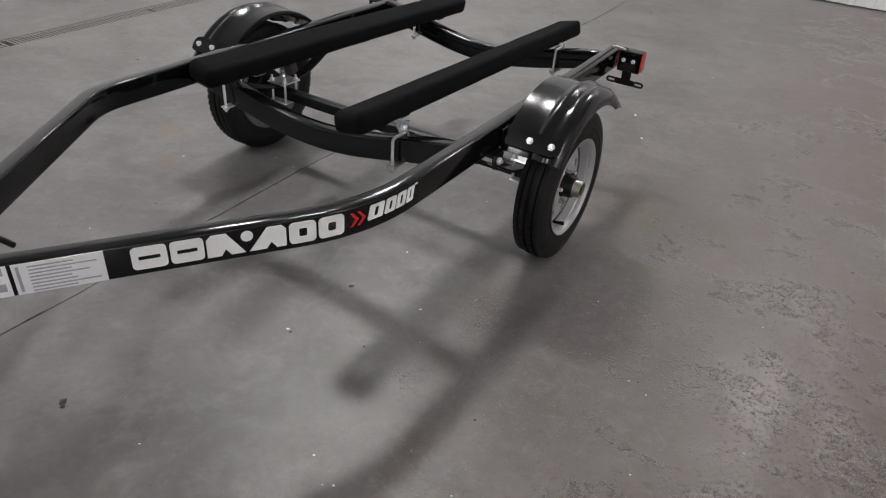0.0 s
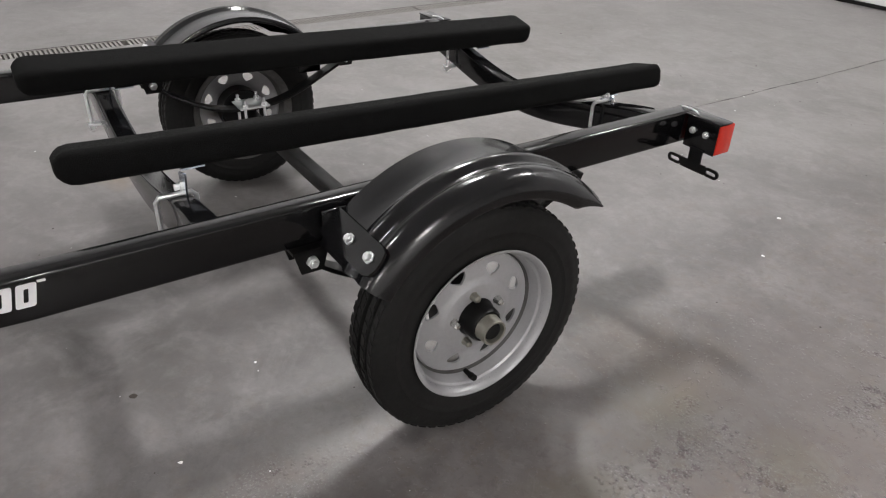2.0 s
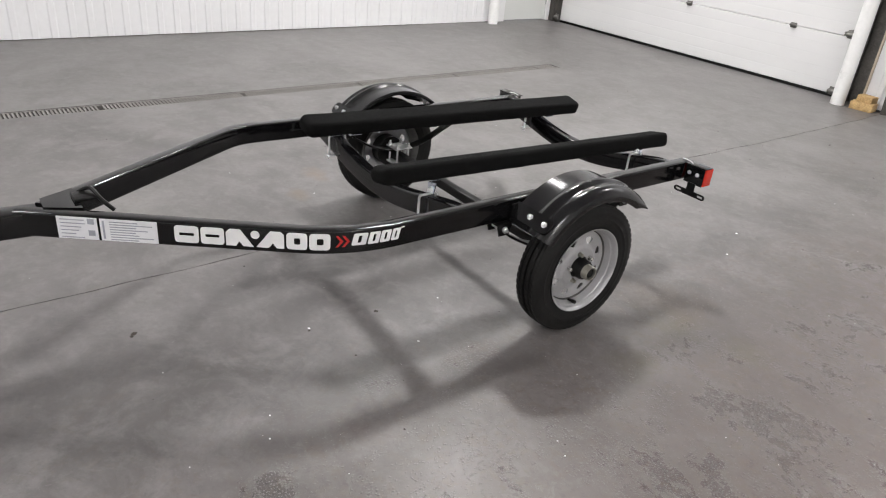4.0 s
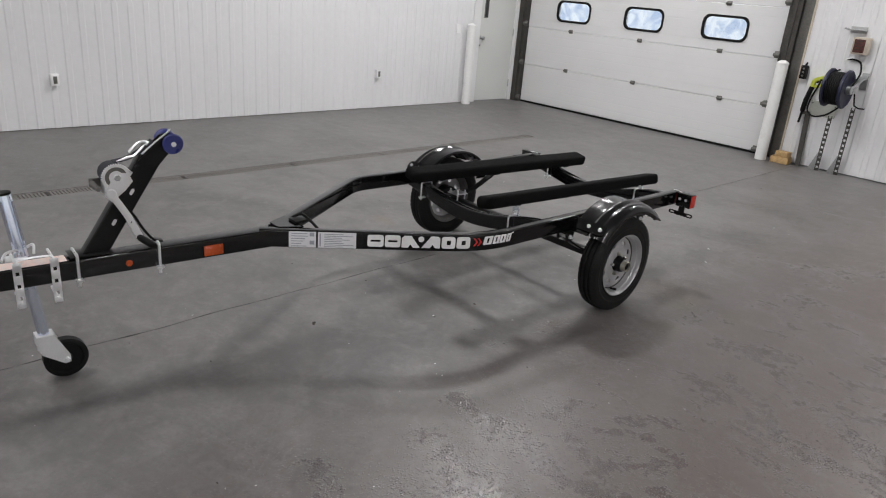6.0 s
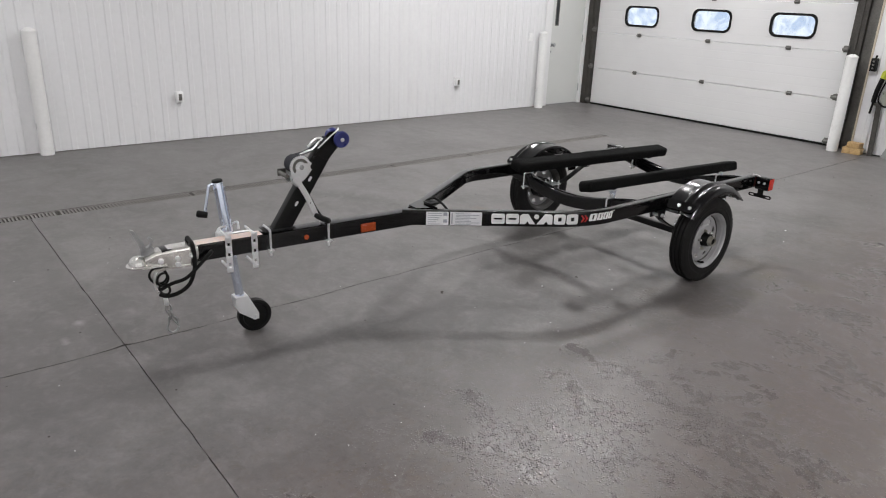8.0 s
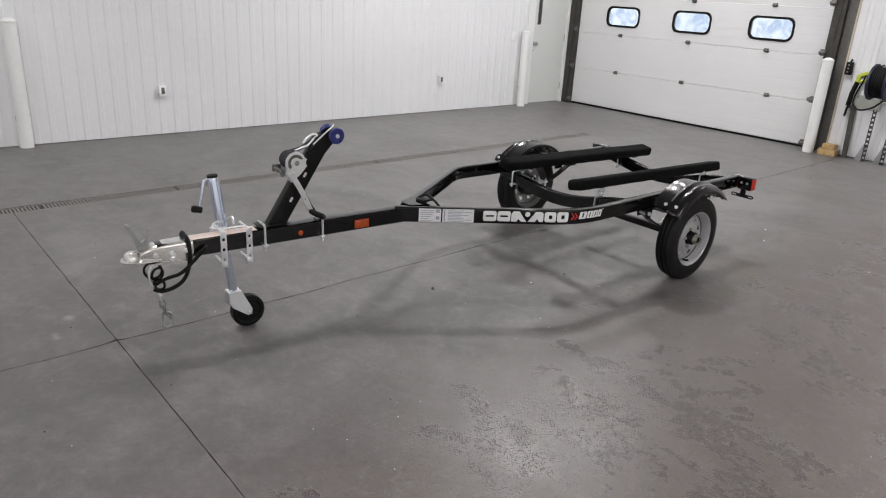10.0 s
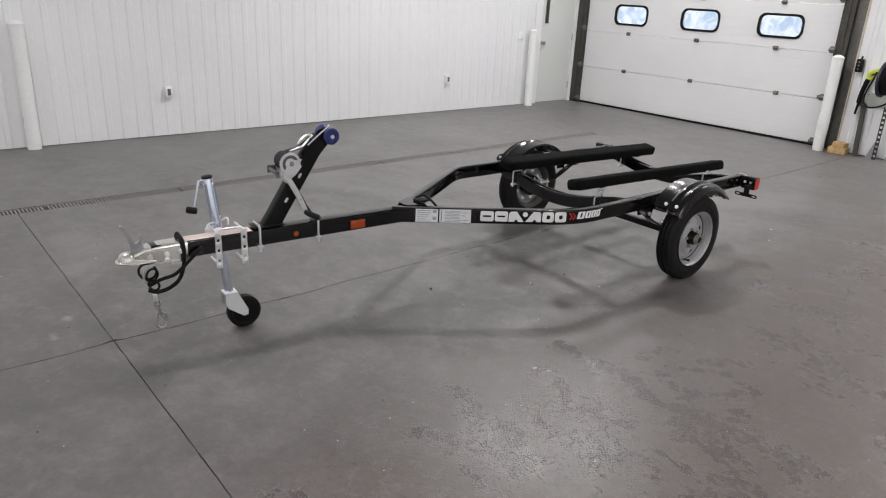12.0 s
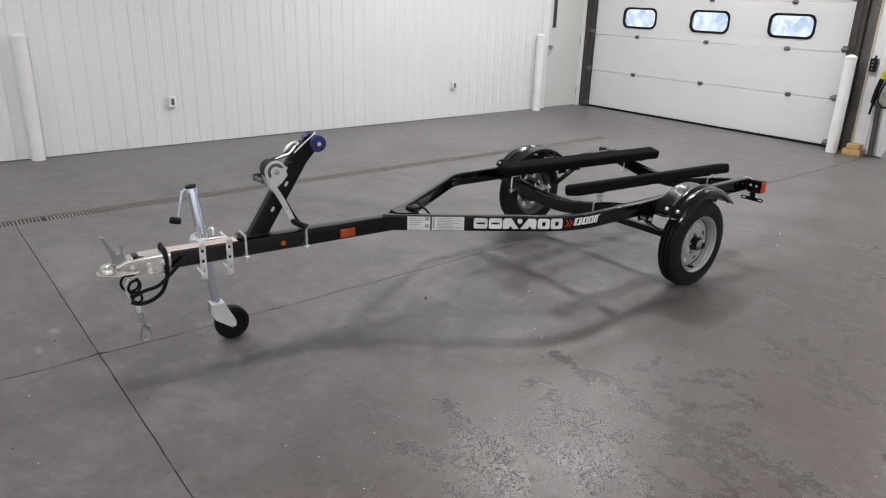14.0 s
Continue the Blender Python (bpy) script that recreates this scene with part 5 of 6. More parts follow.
def build_coupler(trailer):
    """The pressed steel ball coupler on the tongue's front end."""
    bm = bm_new()
    # body: sections (along, half width, bottom, top), a channel that narrows into the ball socket
    secs = [(-2.855, 0.0435, 0.440, 0.534), (-2.90, 0.0435, 0.440, 0.535), (-2.96, 0.0435, 0.442, 0.534), (-3.00, 0.042, 0.448, 0.532), (-3.03, 0.036, 0.456, 0.527), (-3.055, 0.030, 0.463, 0.514), (-3.075, 0.030, 0.466, 0.508)]
    rows = []
    for v, w, z0, z1 in secs:
        zc = (z0 + z1) / 2
        rows.append([bm.verts.new((x, v, zc + z)) for x, z in rounded(2 * w, z1 - z0, 0.014, 4)])
    m = len(rows[0])
    for k in range(len(rows) - 1):
        for j in range(m):
            bm.faces.new((rows[k][j], rows[k][(j + 1) % m], rows[k + 1][(j + 1) % m], rows[k + 1][j]))
    bm.faces.new(rows[0]), bm.faces.new(rows[-1][::-1])
    lathe(bm, [(0.0, 0.046), (0.004, 0.048), (0.007, 0.046), (0.009, 0.036), (0.020, 0.034), (0.032, 0.029), (0.041, 0.018), (0.044, 0.0)], (0, -3.102, 0.468), (0, 0, 1), 32)
    # side flange
    for x in (-0.0465, 0.0445):
        box(bm, x, x + 0.002, -3.05, -2.88, 0.446, 0.456, 0.0)
    box(bm, -0.050, 0.050, -3.095, -2.99, 0.464, 0.469, 0.002)
    coupler = part("coupler", bm, M_ZINC_YELLOW, trailer, "bright zinc pressed steel ball coupler", 40)
    bm = bm_new()
    m4 = Matrix(((0, 0, 1, 0), (1, 0, 0, 0), (0, 1, 0, 0), (0, 0, 0, 1)))
    plate(bm, [(-3.085, 0.512), (-3.035, 0.512), (-3.030, 0.540), (-3.045, 0.555), (-3.062, 0.545), (-3.102, 0.628), (-3.116, 0.633), (-3.112, 0.618), (-3.085, 0.545)], -0.010, 0.010, m4)
    plate(bm, [(-3.050, 0.535), (-3.028, 0.520), (-3.040, 0.560), (-3.030, 0.580), (-3.046, 0.598), (-3.054, 0.590), (-3.046, 0.575)], 0.012, 0.015, m4)
    part("latch_lever", bm, M_STEEL, coupler, "raised steel latch lever", 30)
    for v, z in ((-3.015, 0.488), (-2.945, 0.490), (-2.885, 0.494), (-2.945, 0.462)):
        for x, d in ((0.0440, 1), (-0.0440, -1)):
            bm = bm_new()
            nut(bm, (x, v, z), (d, 0, 0), 0.012, 0.008, 0.005)
            part("bolt", bm, M_ZINC, coupler, "zinc bolt", 30)
    return coupler


def build_jack(trailer):
    """The swing-up tongue jack with its crank and wheel, clamped to the far side of the tongue."""
    u = -0.074
    top, foot = Vector((u, -2.700, 0.775)), Vector((u, -2.632, 0.185))
    at = lambda z: top + (foot - top) * ((top.z - z) / (top.z - foot.z))  # noqa: E731
    way = (top - foot).normalized()
    bm = bm_new()
    lathe(bm, [(0, 0), (0, 0.0228), ((top - at(0.40)).length, 0.0228), ((top - at(0.40)).length + 0.002, 0.0215), ((top - at(0.40)).length + 0.002, 0)], at(0.40), way, 24)
    jack = part("jack", bm, M_ZINC_BLUE, trailer, "bluish zinc tongue jack standing on its wheel", 40)
    bm = bm_new()
    lathe(bm, [(0, 0), (0, 0.0205), ((at(0.41) - foot).length, 0.0205), ((at(0.41) - foot).length, 0)], foot, way, 20)
    part("inner_leg", bm, M_ZINC_BLUE, jack, "zinc inner leg", 40)
    bm = bm_new()
    lathe(bm, [(0, 0), (0, 0.0236), (0.003, 0.0242), (0.008, 0.0242), (0.010, 0.020), (0.010, 0)], top - way * 0.004, way, 24)
    part("cap", bm, M_RUBBER, jack, "black top cap", 40)
    # side rib that the swivel bracket rides on
    bm = bm_new()
    rod(bm, [at(0.75) + Vector((0.02, 0.018, 0)), at(0.53) + Vector((0.02, 0.018, 0))], 0.006, 8)
    rod(bm, [at(0.75) + Vector((0.02, -0.018, 0)), at(0.53) + Vector((0.02, -0.018, 0))], 0.006, 8)
    part("guide_rib", bm, M_ZINC_BLUE, jack, "", 40)
    bm = bm_new()
    box(bm, u - 0.01, u + 0.030, -2.725, -2.655, 0.46, 0.535, 0.004)
    box(bm, u - 0.030, u + 0.034, -2.730, -2.555, 0.442, 0.450, 0.002)
    part("swivel_bracket", bm, M_ZINC, jack, "zinc swivel bracket", 30)
    # crank
    bm = bm_new()
    c0 = top - way * 0.012
    grip0 = Vector((u + 0.01, -2.772, 0.630))
    rod(bm, [c0 + Vector((0, -0.02, 0)), c0 + Vector((0.0, -0.040, -0.004)), grip0 + Vector((0.0, 0.004, 0.01)), grip0], 0.0065, 8)
    crank = part("crank", bm, M_ZINC_BLUE, jack, "zinc crank handle", 40)
    bm = bm_new()
    lathe(bm, [(0, 0), (0, 0.012), (0.006, 0.0145), (0.040, 0.0165), (0.048, 0.012), (0.049, 0)], grip0 + Vector((0.012, 0.012, -0.002)), Vector((-0.35, -0.9, 0.18)), 18)
    part("grip", bm, M_RUBBER, crank, "black crank grip", 40)
    # fork and wheel
    axle = Vector((u, -2.567, 0.082))
    bm = bm_new()
    m4 = Matrix(((0, 0, 1, 0), (1, 0, 0, 0), (0, 1, 0, 0), (0, 0, 0, 1)))
    for x in (u - 0.031, u + 0.028):
        plate(bm, [(-2.664, 0.196), (-2.600, 0.196), (-2.553, 0.100), (-2.553, 0.070), (-2.575, 0.066), (-2.650, 0.120), (-2.664, 0.150)], x, x + 0.003, m4)
    box(bm, u - 0.031, u + 0.031, -2.664, -2.600, 0.193, 0.200, 0.002)
    fork = part("fork", bm, M_ZINC, jack, "zinc wheel fork", 30)
    bm = bm_new()
    nut(bm, axle + Vector((0.031, 0, 0)), (1, 0, 0), 0.011, 0.008, 0.004)
    part("axle_bolt", bm, M_ZINC, fork, "", 30)
    bm = bm_new()
    nut(bm, axle - Vector((0.031, 0, 0)), (-1, 0, 0), 0.011, 0.008, 0.004)
    part("axle_nut", bm, M_ZINC, fork, "", 30)
    bm = bm_new()
    lathe(bm, [(-0.024, 0), (-0.024, 0.020), (-0.015, 0.024), (-0.012, 0.058), (-0.021, 0.064), (-0.022, 0.074), (-0.017, 0.0815), (0.017, 0.0815), (0.022, 0.074), (0.021, 0.064), (0.012, 0.058), (0.015, 0.024), (0.024, 0.020), (0.024, 0)], axle, (1, 0, 0), 40)
    part("wheel", bm, M_RUBBER, jack, "solid black jack wheel", 40)
    # clamp straps with their bolts on the near side of the tongue
    for v in (-2.704, -2.584):
        bm = bm_new()
        m4 = Matrix(((0, 0, 1, 0.0395), (1, 0, 0, v), (0, 1, 0, 0), (0, 0, 0, 1)))
        for a, b in ((0.372, 0.404), (0.418, 0.452), (0.466, 0.500), (0.514, 0.548)):
            box(bm, 0.0405, 0.0455, v - 0.0145, v + 0.0145, a, b, 0.002)
        for a, b in ((0.404, 0.418), (0.452, 0.466), (0.500, 0.514)):
            box(bm, 0.0405, 0.0455, v - 0.0145, v - 0.006, a, b)
            box(bm, 0.0405, 0.0455, v + 0.006, v + 0.0145, a, b)
        strap = part("clamp_strap", bm, M_ZINC, trailer, "zinc clamp strap with punched holes", 30)
        for z in (0.541, 0.388):
            bm = bm_new()
            rod(bm, [(-0.075, v, z), (0.052, v, z)], 0.0058, 8)
            nut(bm, (0.046, v, z), (1, 0, 0), 0.011, 0.009, 0.004)
            part("bolt", bm, M_ZINC, strap, "long zinc clamp bolt", 30)
    # pull pin and hitch ring on top
    bm = bm_new()
    rod(bm, [(0.02, -2.745, 0.556), (-0.03, -2.72, 0.566), (-0.065, -2.66, 0.562), (-0.03, -2.635, 0.585), (0.0, -2.640, 0.560)], 0.005, 8, smooth=5)
    rod(bm, [(0.05, -2.705, 0.545), (0.02, -2.69, 0.551), (0.02, -2.60, 0.551), (0.05, -2.585, 0.545)], 0.0042, 8, smooth=4)
    part("pull_pin", bm, M_ZINC, jack, "bent zinc pull pin", 40)
    return jack


def build_winch(trailer):
    base, top = Vector((0, -2.452, 0.505)), Vector((0, -2.196, 0.905))
    way = (top - base).normalized()
    post = part("winch_post", sweep(bm_new(), [base, base + (top - base) * 0.5, top], rounded(0.050, 0.082, 0.006, 3), up=(0, -1, 0.6)), M_BLACK_SATIN, trailer, "satin black leaning winch post", 40)
    nrm = Vector((0, -way.z, way.y))
    # foot plate, brace strap and slots
    bm = bm_new()
    box(bm, -0.045, 0.045, -2.530, -2.380, TONGUE_Z1 + 0.001, TONGUE_Z1 + 0.006, 0.001)
    part("foot_plate", bm, M_BLACK_SATIN, post, "", 30)
    bm = bm_new()
    pts = glide([(0.0, -2.318, 0.685), (0.0, -2.292, 0.660), (0.0, -2.262, 0.600), (0.0, -2.225, 0.548), (0.0, -2.190, 0.534)], 5)
    sweep(bm, pts, rounded(0.045, 0.010, 0.003, 2), up=(0, 1, 1))
    part("brace", bm, M_BLACK_SATIN, post, "bent black brace strap", 40)
    for t in (0.62, 0.34):
        p = base + (top - base) * t
        bm = bm_new()
        rounded_pts = rounded(0.012, 0.026, 0.0055, 4)
        m4 = Matrix(((0, 0, 1, 0.0252), (nrm.y, way.y, 0, p.y), (nrm.z, way.z, 0, p.z), (0, 0, 0, 1)))
        plate(bm, rounded_pts, 0.0, 0.002, m4)
        part("slot_bolt", bm, M_ZINC, post, "zinc carriage bolt in a slot", 30)
    # roller head
    bm = bm_new()
    m4 = Matrix(((0, 0, 1, 0), (1, 0, 0, 0), (0, 1, 0, 0), (0, 0, 0, 1)))
    for x in (-0.029, 0.025):
        plate(bm, [(-2.262, 0.872), (-2.200, 0.836), (-2.118, 0.925), (-2.120, 0.945), (-2.140, 0.958), (-2.165, 0.955)], x, x + 0.004, m4)
    part("roller_bracket", bm, M_BLACK_SATIN, post, "black roller bracket", 30)
    for side in (1, -1):
        bm = bm_new()
        lathe(bm, [(0.0, 0.0), (0.0, 0.030), (0.006, 0.035), (0.022, 0.040), (0.028, 0.036), (0.030, 0.018), (0.027, 0.012), (0.027, 0)], (side * 0.030, -2.138, 0.932), (side, 0, 0), 28)
        roller = part("bow_roller", bm, M_BLUE, post, "blue plastic bow roller", 45)
        bm = bm_new()
        nut(bm, (side * 0.057, -2.138, 0.932), (side, 0, 0), 0.010, 0.007, 0.004)
        part("axle_nut", bm, M_ZINC, roller, "zinc nut", 30)
    # winch: frame, spool of strap, gear, handle
    spool = Vector((0, -2.352, 0.822))
    bm = bm_new()
    for x in (-0.048, 0.044):
        plate(bm, [(-2.395, 0.752), (-2.372, 0.728), (-2.322, 0.765), (-2.292, 0.800), (-2.318, 0.850), (-2.352, 0.862), (-2.392, 0.800)], x, x + 0.004, m4)
    p = base + (top - base) * 0.66 + nrm * 0.044
    box(bm, -0.048, 0.048, -0.050, 0.050, -0.003, 0.003, 0.0, Matrix(((1, 0, 0, p.x), (0, way.y, nrm.y, p.y), (0, way.z, nrm.z, p.z), (0, 0, 0, 1))))
    winch = part("winch", bm, M_ZINC, trailer, "grey steel hand winch on the post", 30)
    bm = bm_new()
    cyl(bm, spool - Vector((0.040, 0, 0)), spool + Vector((0.040, 0, 0)), 0.043, 28, 0.004)
    part("spool", bm, M_STRAP, winch, "dark webbing wound on the spool", 40)
    bm = bm_new()
    teeth = [(0.052 if k % 2 else 0.0465) for k in range(72)]
    pts = [(spool.y + r * math.cos(2 * math.pi * k / 72), spool.z + r * math.sin(2 * math.pi * k / 72)) for k, r in enumerate(teeth)]
    plate(bm, pts, 0.0495, 0.0565, m4)
    lathe(bm, [(0.0565, 0.040), (0.0580, 0.040), (0.0580, 0.030), (0.0560, 0.028), (0.0560, 0.0)], spool, (1, 0, 0), 32)
    nut(bm, spool + Vector((0.056, 0, 0)), (1, 0, 0), 0.012, 0.010, 0.004)
    part("gear", bm, M_ZINC, winch, "bright toothed gear wheel", 25)
    bm = bm_new()
    lathe(bm, [(0.0582, 0.039), (0.0592, 0.038), (0.0592, 0.026), (0.0582, 0.025)], spool, (1, 0, 0), 32)
    part("gear_recess", bm, M_STEEL_DARK, winch, "dark ring laid on the gear", 30)
    bm = bm_new()
    plate(bm, [(spool.y + a, spool.z + b) for a, b in ((-0.040, -0.050), (-0.022, -0.066), (0.030, -0.034), (0.044, -0.006), (0.036, 0.014), (0.006, 0.018), (-0.010, 0.008))], 0.0600, 0.0630, m4)
    part("side_plate", bm, M_ZINC, winch, "bright zinc plate over the gear", 30)
    bm = bm_new()
    nut(bm, spool + Vector((0.063, 0.002, 0)), (1, 0, 0), 0.012, 0.008, 0.005)
    part("gear_nut", bm, M_STEEL, winch, "", 30)
    pivot, end = Vector((0.062, -2.378, 0.766)), Vector((0.080, -2.292, 0.590))
    bm = bm_new()
    cyl(bm, pivot - Vector((0.05, 0, 0)), pivot + Vector((0.014, 0, 0)), 0.010, 14)
    cyl(bm, pivot + Vector((0.006, 0, 0)), pivot + Vector((0.016, 0, 0)), 0.019, 18, 0.003)
    arm = glide([pivot + Vector((0.012, 0, 0)), pivot * 0.5 + end * 0.5 + Vector((0.004, 0.006, 0)), end], 6)
    sweep(bm, arm, rounded(0.026, 0.006, 0.002, 2), up=(1, 0, 0))
    handle = part("handle_arm", bm, M_ZINC, winch, "flat zinc handle arm", 40)
    bm = bm_new()
    lathe(bm, [(0, 0), (0, 0.011), (0.010, 0.0135), (0.075, 0.0145), (0.092, 0.013), (0.098, 0.008), (0.098, 0)], end + Vector((0.004, -0.002, -0.002)), (1, 0.28, -0.08), 18)
    part("grip", bm, M_RUBBER, handle, "black handle grip", 40)
    bm = bm_new()
    box(bm, -0.05, -0.038, -2.425, -2.385, 0.765, 0.80, 0.003)
    cyl(bm, (-0.05, -2.415, 0.782), (0.05, -2.415, 0.782), 0.010, 12)
    part("ratchet_pawl", bm, M_STEEL_DARK, winch, "dark ratchet lever", 35)
    # strap to the bow with its hook and thin wires over the roller
    bm = bm_new()
    line = glide([spool + Vector((0, 0.006, 0.046)), Vector((0, -2.290, 0.880)), Vector((0, -2.235, 0.912)), Vector((0, -2.20, 0.940))], 5)
    sweep(bm, line, rounded(0.045, 0.004, 0.0015, 1), up=(0, 0, 1))
    strap = part("strap", bm, M_STRAP, winch, "dark winch strap", 40)
    bm = bm_new()
    rod(bm, [(0.012, -2.335, 0.868), (0.020, -2.300, 0.884), (0.018, -2.270, 0.892), (0.012, -2.240, 0.918), (0.0, -2.215, 0.930), (-0.012, -2.232, 0.934), (-0.014, -2.262, 0.918), (-0.006, -2.285, 0.898)], 0.005, 8, smooth=5)
    part("hook", bm, M_ZINC, strap, "bright zinc snap hook", 40)
    bm = bm_new()
    rod(bm, [(0.029, -2.250, 0.895), (0.033, -2.19, 0.945), (0.030, -2.150, 0.972), (0.010, -2.135, 0.978)], 0.0035, 6, smooth=4)
    part("wire", bm, M_ZINC, strap, "thin zinc wire", 40)
    # two U-bolts that hold post and brace on the tongue
    for v in (-2.508, -2.212):
        bm = bm_new()
        z0, z1, w = 0.412, TONGUE_Z1 + 0.012, TONGUE_HALF + 0.006
        rod(bm, [(w, v, z0), (w, v, z1 - 0.008), (w - 0.008, v, z1), (-w + 0.008, v, z1), (-w, v, z1 - 0.008), (-w, v, z0)], 0.0058, 8, up=(0, 1, 0))
        box(bm, -w - 0.015, w + 0.018, v - 0.013, v + 0.013, TONGUE_Z0 - 0.010, TONGUE_Z0 - 0.004, 0.001)
        for x in (w, -w):
            nut(bm, (x, v, TONGUE_Z0 - 0.010), (0, 0, -1), 0.011, 0.009, 0.0)
        part("u_bolt", bm, M_ZINC, post, "bright zinc U-bolt round the tongue", 35)
    return winch


def build_tongue_fittings(trailer):
    bm = bm_new()
    box(bm, TONGUE_HALF - 0.001, TONGUE_HALF + 0.010, -2.034, -1.952, 0.4545, 0.4985, 0.003)
    part("side_reflector", bm, M_AMBER, trailer, "rectangular amber reflector", 35)
    bm = bm_new()
    cyl(bm, (TONGUE_HALF - 0.001, -2.327, 0.478), (TONGUE_HALF + 0.007, -2.327, 0.478), 0.013, 20, 0.003)
    part("marker_light", bm, M_AMBER, trailer, "small round amber marker light", 40)
    bm = bm_new()
    box(bm, -0.032, 0.033, -2.845, -2.54, TONGUE_Z1 + 0.0004, TONGUE_Z1 + 0.0016)
    part("top_label", bm, M_TOP_LABEL, trailer, "worn white and orange label on the tongue", 0)
    bm = bm_new()
    rod(bm, [(0.038, -2.780, 0.492), (0.060, -2.800, 0.486), (0.062, -2.850, 0.440), (0.055, -2.905, 0.392), (0.045, -2.965, 0.375), (0.035, -3.010, 0.352)], 0.0085, 8, smooth=6)
    rod(bm, [(0.0, -2.862, 0.545), (0.040, -2.862, 0.540), (0.053, -2.860, 0.500), (0.055, -2.865, 0.430), (0.055, -2.890, 0.365), (0.050, -2.935, 0.330), (0.040, -2.985, 0.318), (0.030, -3.018, 0.330)], 0.0095, 8, smooth=6)
    rod(bm, [(0.0, -2.862, 0.545), (-0.043, -2.862, 0.540), (-0.045, -2.862, 0.45)], 0.0095, 8, smooth=4)
    part("wiring_cable", bm, M_RUBBER, trailer, "black trailer wiring cable", 60)
    for k, (cv, cz, r, tilt) in enumerate(((-3.028, 0.412, 0.036, 0.35), (-3.012, 0.395, 0.028, -0.4), (-3.010, 0.350, 0.024, 0.7))):
        bm = bm_new()
        pts = []
        for j in range(24):
            a = 2 * math.pi * j / 24
            pts.append((0.020 + r * math.sin(tilt) * math.cos(a) + 0.008 * k, cv + r * math.cos(a) * math.cos(tilt), cz + r * math.sin(a)))
        sweep(bm, pts, disc(0.0055, 6), (1, 0, 0.2), closed=True)
        part("cable_coil", bm, M_RUBBER, trailer, "coiled black wire", 60)
    bm = bm_new()
    rod(bm, [(0.010, -3.02, 0.45), (0.020, -3.045, 0.40), (0.024, -3.040, 0.35), (0.024, -3.015, 0.318), (0.02, -3.008, 0.290)], 0.0045, 8, smooth=5)
    cyl(bm, (0.02, -3.008, 0.305), (0.02, -3.004, 0.265), 0.0095, 12, 0.002)
    cable = part("safety_cable", bm, M_ZINC, trailer, "zinc safety cable with a crimped end", 45)
    for k in range(2):
        bm = bm_new()
        z, pts = 0.250 - 0.030 * k, []
        for j in range(16):
            a = 2 * math.pi * j / 16
            x, y = 0.011 * math.cos(a), 0.021 * math.sin(a)
            pts.append((0.02 + (x if k % 2 else 0.3 * x), -3.000 + (x if k % 2 == 0 else 0.3 * x) + 0.006 * k, z + y))
        sweep(bm, pts, disc(0.0045, 6), (1, 0.3, 0), closed=True)
        part("chain_link", bm, M_STEEL, cable, "", 50)
    bm = bm_new()
    rod(bm, [(0.02, -2.996, 0.208), (0.02, -2.972, 0.196), (0.02, -2.968, 0.172)], 0.0055, 8, smooth=4)
    rod(bm, [(0.02, -3.000, 0.210), (0.02, -3.005, 0.180), (0.02, -3.012, 0.152), (0.02, -2.995, 0.132), (0.02, -2.972, 0.138), (0.02, -2.966, 0.160), (0.02, -2.985, 0.190), (0.02, -2.995, 0.205)], 0.0045, 8, smooth=4)
    part("hook", bm, M_STEEL, cable, "open zinc safety hook", 50)


def build_trailer():
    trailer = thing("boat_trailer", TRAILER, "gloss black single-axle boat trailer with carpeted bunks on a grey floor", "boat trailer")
    rail = build_frame(trailer)
    build_decals(rail)
    for sign in (1, -1):
        build_wheel(trailer, sign)
        build_fender(trailer, sign)
        build_bunk(trailer, sign)
        build_tail_light(trailer, sign)
    build_coupler(trailer)
    build_jack(trailer)
    build_winch(trailer)
    build_tongue_fittings(trailer)
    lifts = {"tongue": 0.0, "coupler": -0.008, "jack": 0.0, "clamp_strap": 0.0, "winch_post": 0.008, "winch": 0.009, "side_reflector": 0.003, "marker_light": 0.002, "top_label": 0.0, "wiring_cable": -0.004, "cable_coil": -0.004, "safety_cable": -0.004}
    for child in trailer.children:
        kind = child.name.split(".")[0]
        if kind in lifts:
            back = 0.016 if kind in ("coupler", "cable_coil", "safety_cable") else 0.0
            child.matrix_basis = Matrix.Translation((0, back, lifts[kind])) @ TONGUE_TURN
    return trailer


build_trailer()

